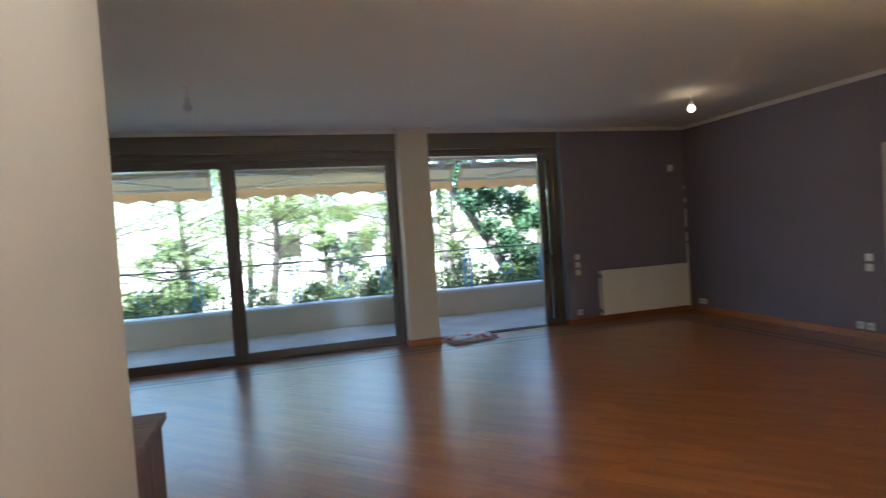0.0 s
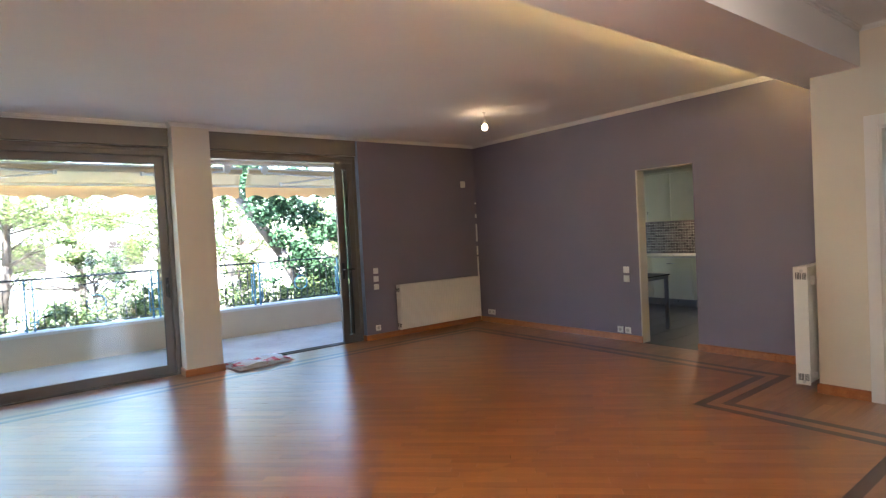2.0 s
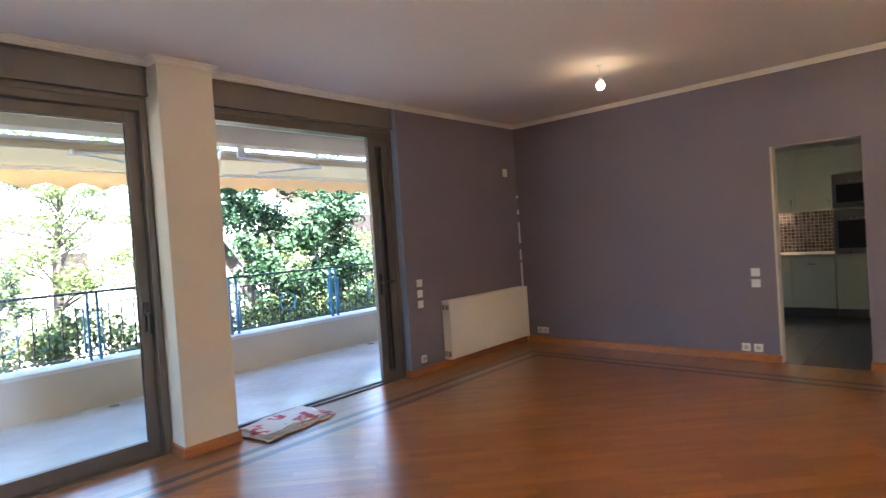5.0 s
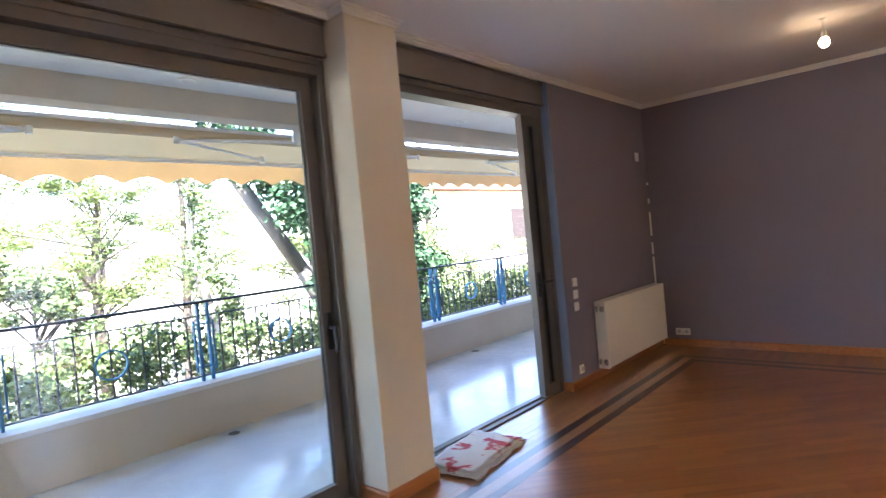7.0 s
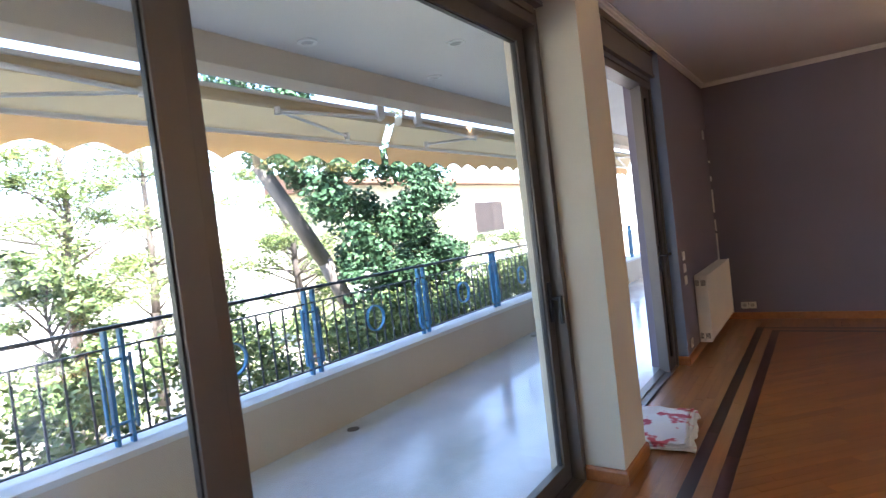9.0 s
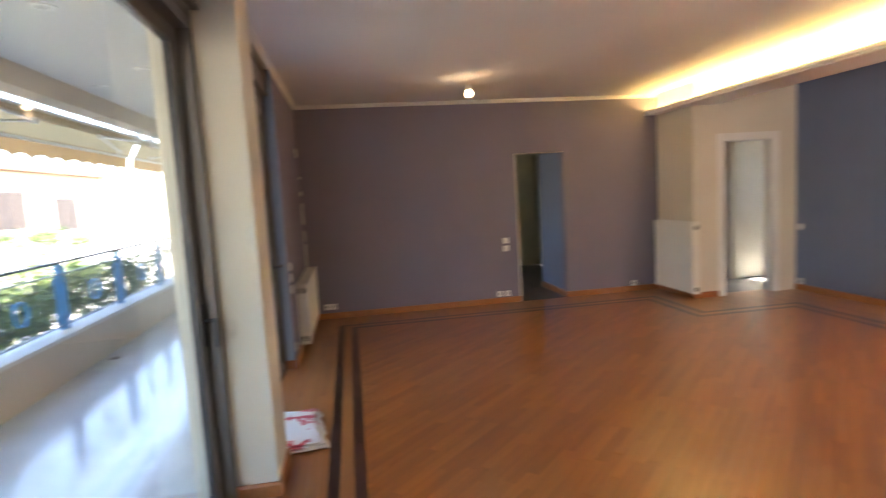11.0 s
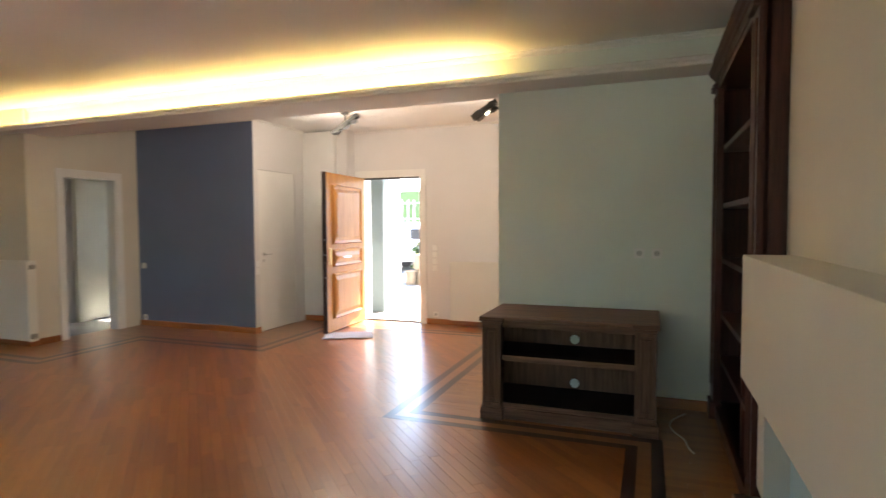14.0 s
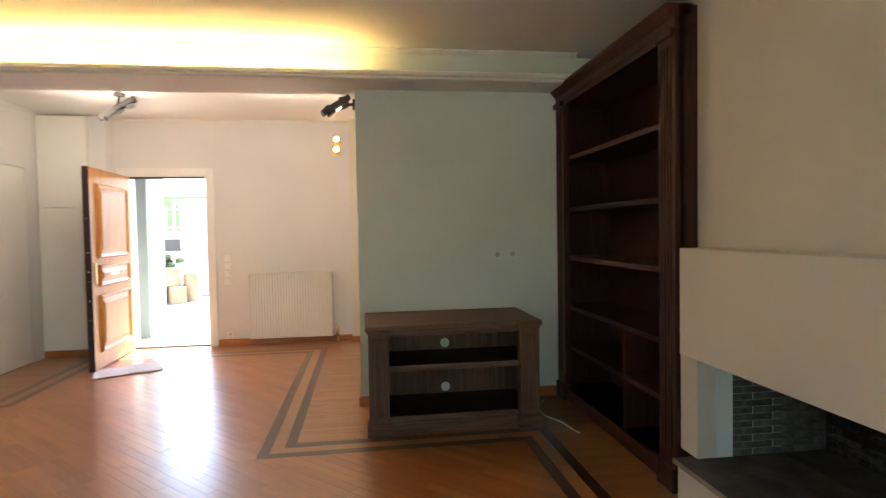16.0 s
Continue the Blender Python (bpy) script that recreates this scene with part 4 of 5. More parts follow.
structure("wall_kitchen_north", B((0.14, 3.56, 0.15, 0.3, 0, 0.7), (0.14, 3.56, 0.15, 0.3, 2.3, 2.6), (0.14, 0.5, 0.15, 0.3, 0.7, 2.3), (2.6, 3.56, 0.15, 0.3, 0.7, 2.3)), KW,
          "cream painted kitchen wall with a window opening", "wall")
structure("floor_kitchen", B((0.0, 3.56, -4.45, 0.15, -0.1, -0.004)), KTILE, "dark grey tiled kitchen floor", "floor")
tile0 = B((0, 0.326, 0, 0.326, 0, 0.004))
tile_me = bpy.data.meshes.new("floor_tile")
tile0.to_mesh(tile_me)
tile0.free()
tile_me.materials.append(KTILE)
_kf = bpy.data.objects["floor_kitchen"]
for i in range(11):
    for j in range(13):
        o = new("floor_tile", tile_me)
        o.parent = _kf
        o.location = (0.01 + i * 0.323, -4.44 + j * 0.33, -0.004)


def handle_bar(parent, x, y, z, along="y", length=0.14):
    b = bmesh.new()
    d = Vector((0, length / 2, 0)) if along == "y" else Vector((0, 0, length / 2))
    c = Vector((x - 0.03, y, z))
    rod(b, c - d, c + d, 0.006)
    for s in (-0.8, 0.8):
        rod(b, c + d * s, c + d * s + Vector((0.03, 0, 0)), 0.005)
    part("handle", b, CHROME, parent, "steel bar handle")


def base_unit(y0, y1, drawers):
    e = empty("kitchen_base_cabinet", "cream base cabinet with drawers" if drawers > 1 else "cream base cabinet with one door", "cabinet", (0, 0, 0), group="kitchen base cabinets")
    part("body", B((2.97, 3.55, y0 + 0.001, y1 - 0.001, 0.12, 0.83)), KCAB, e)
    part("plinth", B((3.02, 3.5, y0, y1, 0, 0.12)), STEEL, e, "grey plinth")
    h = 0.70 / drawers
    for i in range(drawers):
        f = part("drawer_front" if drawers > 1 else "door", B((2.948, 2.968, y0 + 0.003, y1 - 0.003, 0.125 + i * h, 0.122 + (i + 1) * h), bevel=0.003), KCAB, e)
        handle_bar(f, 2.948, (y0 + y1) / 2, 0.125 + (i + 1) * h - min(0.09, h / 2))


for y0, y1, n in ((-0.55, 0.14, 1), (-1.3, -0.55, 1), (-2.03, -1.3, 1), (-2.55, -2.03, 4), (-3.06, -2.55, 1)):
    base_unit(y0, y1, n)
thing("worktop", B((2.93, 3.555, -3.06, 0.14, 0.83, 0.87), bevel=0.005), KTOP, "pale kitchen worktop on the base cabinets", "worktop")
for y0, y1 in ((-0.5, 0.14), (-1.06, -0.5), (-1.55, -1.06), (-2.12, -1.55), (-2.6, -2.12), (-3.06, -2.6)):
    e = empty("kitchen_wall_cabinet", "cream wall cabinet with steel handle above the mosaic", "cabinet", group="kitchen wall cabinets")
    part("body", B((3.22, 3.555, y0 + 0.001, y1 - 0.001, 1.465, 2.3)), KCAB, e)
    f = part("door", B((3.20, 3.218, y0 + 0.003, y1 - 0.003, 1.465, 2.298), bevel=0.003), KCAB, e)
    handle_bar(f, 3.20, y0 + 0.05 if y0 != -1.55 else y1 - 0.05, 1.58, "z")
thing("cornice_board", B((3.19, 3.555, -3.06, 0.14, 2.30, 2.345), bevel=0.004), KCAB, "cream cornice above the wall cabinets", "cornice")
_ul = bpy.data.lights.new("cabinet_light", "POINT")
_ul.energy, _ul.color, _ul.shadow_soft_size = 0.9, (1.0, 0.78, 0.5), 0.03
new("cabinet_light", _ul).location = (3.38, -2.1, 1.42)
thing("cabinet_lamp", R((3.38, -2.1, 1.455), (3.38, -2.1, 1.466), 0.03, n=18), BULBGLOW, "small round lamp under the wall cabinets", "lamp")
spl = structure("backsplash", B((3.545, 3.56, -3.06, 0.14, 0.87, 1.465)), GROUT, "brown glass mosaic backsplash with pale grout", "backsplash")
tl = bmesh.new()
for j in range(12):
    for i in range(64):
        y = 0.13 - i * 0.05
        box(tl, 3.540, 3.546, y - 0.044, y, 0.874 + j * 0.0495, 0.874 + j * 0.0495 + 0.0435)
tagged(part("mosaic_tiles", tl, MOS, spl), kind="stuff")
ov = empty("oven_tower", "tall cream cabinet with built-in microwave and oven", "oven")
part("body", B((2.97, 3.55, -3.75, -3.065, 0.12, 2.3)), KCAB, ov)
part("plinth", B((3.02, 3.5, -3.75, -3.065, 0, 0.12)), STEEL, ov)
part("door", B((2.948, 2.968, -3.745, -3.07, 1.95, 2.298), bevel=0.003), KCAB, ov)
part("door", B((2.948, 2.968, -3.745, -3.07, 0.125, 0.86), bevel=0.003), KCAB, ov)
for z0, z1 in ((0.87, 1.45), (1.48, 1.93)):
    f = part("oven_front", B((2.94, 2.968, -3.745, -3.07, z0, z1), bevel=0.004), STEEL, ov, "steel oven front")
    part("oven_glass", B((2.934, 2.941, -3.70, -3.115, z0 + 0.07, z1 - 0.14), bevel=0.003), BLACK, f, "black glass door")
    handle_bar(f, 2.94, -3.41, z1 - 0.11, "y", 0.5)
tb = empty("kitchen_table", "dark glass kitchen table with square steel legs", "table", (0.68, -2.13, 0))
part("tabletop", B((-0.35, 0.35, -0.62, 0.62, 0.735, 0.75), bevel=0.003), BLACK, tb, "dark glass top")
part("apron", B((-0.33, 0.33, -0.60, -0.57, 0.69, 0.735), (-0.33, 0.33, 0.57, 0.60, 0.69, 0.735), (-0.33, -0.30, -0.57, 0.57, 0.69, 0.735), (0.30, 0.33, -0.57, 0.57, 0.69, 0.735)), STEEL, tb)
for sx in (-0.33, 0.29):
    for sy in (-0.60, 0.56):
        part("leg", B((sx, sx + 0.04, sy, sy + 0.04, 0, 0.69)), STEEL, tb)
structure("wall_passage", B((0.25, 0.40, S_Y, -5.45, 0, 2.6), (-0.84, -0.70, S_Y, -6.802, 0, H), (0.14, 0.9, -5.45, -5.3, 0, 2.6)), WHITE, "white painted passage walls", "wall")
structure("floor_passage", B((-0.70, 0.25, S_Y, -5.45, -0.1, -0.001)), MARBLE, "pale marble passage floor", "floor")
structure("wall_outer_north", B((0.14, 0.5, 0.3, 0.38, -3, 2.95), (2.6, 8.0, 0.3, 0.38, -3, 2.95), (0.5, 2.6, 0.3, 0.38, -3, 0.7), (0.5, 2.6, 0.3, 0.38, 2.3, 2.95)), STUCCOW, "white stucco outer wall", "wall")

# ---- balcony ----
structure("balcony_floor", B((-14, 9, 0.215, 2.26, -0.15, -0.03)), MARBLE, "polished pale marble balcony floor", "floor")
bp = structure("balcony_parapet", B((-14, 9, 2.25, 2.55, -2.6, 0.385)), STUCCO, "beige stucco balcony parapet", "parapet")
part("coping", B((-14, 9, 2.235, 2.57, 0.385, 0.425), bevel=0.006), STUCCOW, bp, "white coping")
structure("balcony_ceiling", B((-14, 9, T + 0.05, 2.12, 2.95, 3.0)), STUCCOW, "white balcony ceiling", "ceiling")
structure("balcony_beam", B((-14, 9, 2.12, 2.36, 2.74, 3.0), bevel=0.008), STUCCO, "beige balcony edge beam", "beam")
structure("outer_wall_upper", B((W_X, 8, T + 0.05, T + 0.1, 2.6, 2.95), (-14, W_X, T + 0.02, T + 0.1, -0.03, 2.95), (W_X - 0.2, W_X, -0.0, T + 0.02, -0.03, 2.95)), STUCCOW, "white stucco outer wall", "wall")
structure("roof", B((-14.2, 9.2, -8.4, 2.30, 3.045, 3.2), (-14.2, 9.2, 0.0, 2.34, 3.0, 3.045)), STUCCO, "flat roof slab", "roof")
for xx, yy in ((-4.5, 1.88), (-2.9, 1.88), (-1.05, 1.88), (-6.2, 1.88), (-3.55, 1.2), (-5.3, 1.2), (-1.8, 1.2)):
    e = empty("downlight", "white recessed downlight in the balcony ceiling", "ceiling light", (xx, yy, 2.95), group="balcony downlights")
    part("trim_ring", torus(bmesh.new(), (0, 0, -0.006), (0, 0, 1), 0.06, 0.012, 0.03), PLASTIC, e)
    part("reflector", R((0, 0, -0.004), (0, 0, 0.0), 0.048, n=20), mat_grey, e)
for xx in (-4.29, -0.9):
    thing("floor_drain", R((xx, 2.12, -0.03), (xx, 2.12, -0.026), 0.05, n=20), BLACK, "dark round drain in the balcony floor", "drain")

rl = empty("balcony_railing", "dark iron balcony railing with blue posts and rings", "railing", (-2.0, 2.4, 0.425))
X0, X1 = -8.92, 6.4
part("top_rail", B((X0, X1, -0.022, 0.022, 0.69, 0.715), bevel=0.006), RAILDARK, rl)
part("upper_rail", B((X0, X1, -0.012, 0.012, 0.575, 0.587)), RAILDARK, rl)
part("lower_rail", B((X0, X1, -0.012, 0.012, 0.04, 0.052)), RAILDARK, rl)
bal = B((-0.006, 0.006, -0.006, 0.006, 0.052, 0.575))
bal_me = bpy.data.meshes.new("baluster")
bal.to_mesh(bal_me)
bal.free()
bal_me.materials.append(RAILDARK)
POSTS = [-8.9, -7.38, -5.86, -4.34, -2.81, -1.28, 0.20, 1.72, 3.24, 4.76, 6.28]
for p0, p1 in zip(POSTS, POSTS[1:]):
    for i in range(11):
        x = p0 + 0.15 + (p1 - p0 - 0.30) * i / 10
        o = new("baluster", bal_me)
        o.parent = rl
        o.location = (x + 2.0, 0, 0)
    part("ring", torus(bmesh.new(), ((p0 + p1) / 2 + 2.0, -0.012, 0.31), (0, 1, 0), 0.115, 0.03, 0.012), RAILBLUE, rl, "blue iron ring")
for p in POSTS:
    x = p + 2.0
    for dx in (-0.055, 0.035):
        part("post", B((x + dx, x + dx + 0.022, -0.022, 0.022, 0.0, 0.69), bevel=0.003), RAILBLUE, rl, "blue painted post")
    part("scroll", B((x - 0.092, x - 0.078, -0.015, 0.015, 0.08, 0.54), (x + 0.078, x + 0.092, -0.015, 0.015, 0.08, 0.54), (x - 0.08, x + 0.08, -0.01, 0.01, 0.50, 0.515), (x - 0.08, x + 0.08, -0.01, 0.01, 0.12, 0.135), bevel=0.003), RAILBLUE, rl, "blue ornament bars")


def awning(x0, x1):
    a = empty("awning", "beige canvas awning with scalloped valance and white arms", "awning", ((x0 + x1) / 2, 2.4, 2.6), group="balcony awnings")
    w = (x1 - x0) / 2
    b = bmesh.new()
    rod(b, (-w, 0.03, 0.045), (w, 0.03, 0.045), 0.05, n=16)
    part("roller_tube", b, FABRIC, a, "rolled canvas", soft=False)
    part("roller_bar", B((-w, w, -0.03, 0.0, 0.07, 0.10)), TRIM, a, "white metal bar")
    b = bmesh.new()
    nx, ny = 40, 6
    g = [[b.verts.new((-w + 2 * w * i / nx, 0.07 + 0.13 * j / ny, 0.06 - 0.235 * j / ny)) for j in range(ny + 1)] for i in range(nx + 1)]
    for i in range(nx):
        for j in range(ny):
            b.faces.new((g[i][j], g[i + 1][j], g[i + 1][j + 1], g[i][j + 1]))
    bmesh.ops.solidify(b, geom=b.faces[:], thickness=0.003)
    part("canvas", b, FABRIC, a, soft=True)
    part("front_bar", B((-w, w, 0.188, 0.222, -0.195, -0.165), bevel=0.005), TRIM, a, "white front bar")
    b = bmesh.new()
    n = int((x1 - x0) / 0.02)
    up, lo = [], []
    for i in range(n + 1):
        x = -w + 2 * w * i / n
        s = 1 - abs(math.sin(math.pi * (x + w) / 0.36))
        yw = 0.230 + 0.008 * math.sin(x * 9)
        up.append(b.verts.new((x, 0.228, -0.18)))
        lo.append(b.verts.new((x, yw, -0.325 - 0.065 * s)))
    for i in range(n):
        b.faces.new((up[i], up[i + 1], lo[i + 1], lo[i]))
    bmesh.ops.solidify(b, geom=b.faces[:], thickness=0.003)
    part("valance", b, VALANCE, a, "scalloped canvas valance")
    for sx in (-1, 1):
        b = bmesh.new()
        e0, e1, e2 = Vector((sx * (w - 0.25), -0.03, 0.03)), Vector((sx * (w - 1.47), 0.0, -0.03)), Vector((sx * (w - 0.58), 0.12, -0.145))
        rod(b, e0, e1, 0.018, n=8)
        rod(b, e1, e2, 0.014, n=8)
        for c in (e0, e1, e2):
            rod(b, c - Vector((0, 0, 0.03)), c + Vector((0, 0, 0.03)), 0.026, n=12)
        part("folding_arm", b, TRIM, a, "white folding arm")
        part("bracket", B((sx * (w - 0.30), sx * (w - 0.20), -0.06, 0.03, 0.02, 0.142), bevel=0.006), TRIM, a, "white bracket under the beam")
    return a


awning(-6.95, -2.94)
awning(-2.83, 1.6)
awning(-11.2, -7.07)
awning(1.72, 5.9)

# ---- garden side ----
GROUND = mat("pale_garden_ground", (0.42, 0.38, 0.30), 0.95, var=0.25, scale=0.5, fine=14, bump=0.3)
structure("ground", B((-300, 300, -300, 300, -2.6, -2.5)), GROUND, "pale garden ground", "ground")


def leaf_mesh(bm_, c, rad, n, size, rng, shape=1.0):
    """n small bent leaves scattered in the shell of an uneven clump."""
    for _ in range(n):
        d = Vector((rng.gauss(0, 1), rng.gauss(0, 1), rng.gauss(0, 1))).normalized()
        r = rng.random() ** 0.4
        p = Vector(c) + Vector((d.x * rad[0], d.y * rad[1], d.z * rad[2])) * r
        s = size * rng.uniform(0.6, 1.3)
        u = Vector((rng.gauss(0, 1), rng.gauss(0, 1), rng.gauss(0, 0.6))).normalized()
        v = u.cross(d).normalized() if u.cross(d).length > 0.1 else u.orthogonal()
        k = shape
        a = [bm_.verts.new(p + u * s * 0.5), bm_.verts.new(p + v * s * 0.32 * k + d * s * 0.08), bm_.verts.new(p - u * s * 0.55), bm_.verts.new(p - v * s * 0.32 * k + d * s * 0.08)]
        bm_.faces.new(a)


def tree(name, x, y, base, height, crown_r, label, leaf, size, seed, lean=(0, 0), trunk_r=0.16, clumps=26, per=130, low=0.35, shape=1.0):
    rng = random.Random(seed)
    e = empty(name, label, "tree", (x, y, base))
    b = bmesh.new()
    pts_ = []
    for i in range(7):
        t = i / 6
        pts_.append(Vector((lean[0] * t + rng.uniform(-0.08, 0.08) * (i > 0), lean[1] * t + rng.uniform(-0.08, 0.08) * (i > 0), height * 0.85 * t)))
    for i in range(6):
        rod(b, pts_[i], pts_[i + 1] + (pts_[i + 1] - pts_[i]) * 0.06, trunk_r * (1 - 0.12 * i), trunk_r * (1 - 0.12 * (i + 1)), 9)
    c_bm = bmesh.new()
    for k in range(clumps):
        t = rng.uniform(low, 1.0)
        i = min(5, int(t * 6))
        o = pts_[i].lerp(pts_[i + 1], t * 6 - i)
        ang, rr = rng.uniform(0, 6.283), crown_r * rng.uniform(0.25, 1.0) * (1.15 - 0.6 * abs(t - 0.6))
        c = o + Vector((math.cos(ang) * rr, math.sin(ang) * rr, rng.uniform(-0.2, 0.5) * crown_r * 0.5 + 0.1 * height * t))
        rod(b, o, c, 0.045 * (1.3 - t), 0.012, 6)
        q_ = crown_r * rng.uniform(0.22, 0.42)
        leaf_mesh(c_bm, c, (q_, q_, q_ * 0.62), per, size, rng, shape)
    part("trunk", b, BARK, e, "grey-brown bark", soft=True)
    part("crown", c_bm, leaf, e, "leaves in uneven clumps with gaps")
    return e


# ivy-covered tree beside the railing
rng = random.Random(5)
iv = empty("ivy_tree", "leaning tree trunk smothered in dark green ivy", "tree", (-0.7, 5.0, -2.5))
b = bmesh.new()
seg = [Vector((0.3, 0.3, 0)), Vector((0.25, 0.45, 1.6)), Vector((0.1, 0.6, 2.75)), Vector((-0.4, 0.6, 3.69)), Vector((-1.4, 0.6, 5.15)), Vector((-1.75, 0.7, 7.4))]
for i in range(5):
    rod(b, seg[i], seg[i + 1] + (seg[i + 1] - seg[i]) * 0.05, 0.17 - 0.015 * i, 0.17 - 0.015 * (i + 1), 10)
part("trunk", b, GREYBARK, iv, "rough grey bark", soft=True)
b = bmesh.new()
for k in range(150):
    z = rng.uniform(0.3, 5.6)
    # the ivy hangs on the right-hand side of the leaning trunk
    left = -0.55 if z < 2.75 else 0.0 - 0.75 * (z - 2.75)
    right = 2.0 - 0.12 * abs(z - 3.6)
    c = (rng.uniform(left + 0.15, right), rng.uniform(-0.6, 0.45), z)
    q_ = rng.uniform(0.22, 0.40)
    leaf_mesh(b, c, (q_, q_ * 0.8, q_), 230, 0.085, rng, 1.25)
for k in range(34):
    t = rng.random()
    c = seg[4].lerp(seg[5], t) + Vector((rng.uniform(-0.45, 0.9), rng.uniform(-0.6, 0.4), rng.uniform(0.1, 0.5)))
    q_ = rng.uniform(0.2, 0.36)
    leaf_mesh(b, c, (q_, q_, q_), 150, 0.085, rng, 1.2)
for k in range(16):
    # sprays that hang over the railing
    c = (rng.uniform(-1.3, 0.2), rng.uniform(-0.9, -0.3), rng.uniform(2.6, 3.6))
    q_ = rng.uniform(0.1, 0.2)
    leaf_mesh(b, c, (q_ * 1.6, q_, q_ * 0.6), 50, 0.075, rng, 1.2)
part("ivy", b, LEAF, iv, "dense glossy ivy leaves")

sl = empty("climber_tree", "slim pale leaning trunk with loose green climbers", "tree", (-0.6, 9.0, -2.5))
rng = random.Random(17)
b, b2 = bmesh.new(), bmesh.new()
line = [Vector((0.1, 0, 0)), Vector((-0.2, 0, 1.7)), Vector((-0.55, 0.05, 3.0)), Vector((-0.85, 0.1, 4.2)), Vector((-0.55, 0.2, 5.8)), Vector((-0.3, 0.2, 7.0))]
for i in range(5):
    rod(b, line[i], line[i + 1] + (line[i + 1] - line[i]) * 0.05, 0.15 - 0.02 * i, 0.13 - 0.02 * i, 9)
for k in range(46):
    t = rng.uniform(0.2, 1.0) * 4.9
    i = int(t)
    c = line[i].lerp(line[i + 1], t - i) + Vector((rng.uniform(-0.3, 0.6), rng.uniform(-0.4, 0.3), rng.uniform(-0.3, 0.3)))
    q_ = rng.uniform(0.16, 0.34)
    leaf_mesh(b2, c, (q_, q_, q_ * 1.3), 130, 0.085, rng, 1.0)
part("trunk", b, PALEBARK, sl, "pale grey bark", soft=True)
part("foliage", b2, HEDGE, sl, "loose climbing leaves")

hd = empty("hedge", "uneven green hedge behind the balcony railing", "hedge", (-2, 4.2, -2.5))
b, b2 = bmesh.new(), bmesh.new()
rng = random.Random(11)
for k in range(330):
    x = rng.uniform(-10.5, 9)
    top = 3.05 + 0.35 * noise.noise(Vector((x * 0.6, 3, 1))) + 0.2 * noise.noise(Vector((x * 2.1, 8, 2)))
    z = top - abs(rng.gauss(0, 0.6))
    q_ = rng.uniform(0.22, 0.42)
    leaf_mesh(b, (x, rng.uniform(-0.5, 0.7), z), (q_, q_, q_ * 0.9), 120, 0.075, rng)
for k in range(26):
    x = -10 + k * 0.75
    rod(b2, (x, 0, 0), (x + rng.uniform(-0.2, 0.2), rng.uniform(-0.2, 0.3), 2.3), 0.03, 0.012, 6)
part("stems", b2, BARK, hd)
part("leaves", b, HEDGE, hd, "small sunlit leaves")

PL = [(-11.5, 11, 8, 2.0, 0.4), (-9.0, 14, 9, 2.4, -0.5), (-6.6, 11.5, 8.5, 2.1, 0.8), (-4.0, 15.5, 9.5, 2.5, -0.6), (-2.6, 11.5, 7.5, 1.6, 0.3), (0.6, 14.5, 9, 2.2, 0.5),
      (-13.5, 16, 9, 2.6, 0.3), (-7.5, 19, 10, 2.8, 0.6), (-17, 13, 9, 2.4, 0.2), (3.2, 11.0, 6.4, 1.4, -0.2)]
for i, (x, y, h_, r_, ln) in enumerate(PL):
    tree("pine_tree", x, y, -2.5, h_, r_, "sunlit pine tree with a slanting trunk and open crown", PINE, 0.12, 40 + i, (ln, 0.2), 0.17, 38, 320, 0.28, 0.5)
tree("pine_tree", 4.75, 8.0, -2.5, 9.5, 1.3, "tall pine with a bare pale trunk", PINE, 0.12, 71, (0.1, 0.1), 0.17, 16, 160, 0.75, 0.5)
for i, (x, y, h_, r_) in enumerate([(1.9, 6.6, 4.6, 1.1), (3.6, 7.6, 4.6, 1.1), (-4.9, 6.4, 4.3, 0.8), (6.6, 8.2, 3.9, 1.1), (11.5, 8.5, 3.7, 1.2), (-8.3, 6.8, 4.2, 1.1)]):
    tree("shrub_tree", x, y, -2.5, h_, r_, "slender garden tree with loose yellow-green leaves", HEDGE, 0.075, 80 + i, (0.2, 0.1), 0.06, 38, 230, 0.3)

HOUSEW = mat("sunlit_house_stucco", (0.46, 0.42, 0.30), 0.9, var=0.06, scale=0.6, fine=40, bump=0.15)
ROOFT = mat("terracotta_roof", (0.16, 0.085, 0.055), 0.85, var=0.25, scale=3, fine=20, bump=0.4)
SHUT = mat("brown_shutter", (0.024, 0.014, 0.011), 0.6, var=0.15, fine=60)


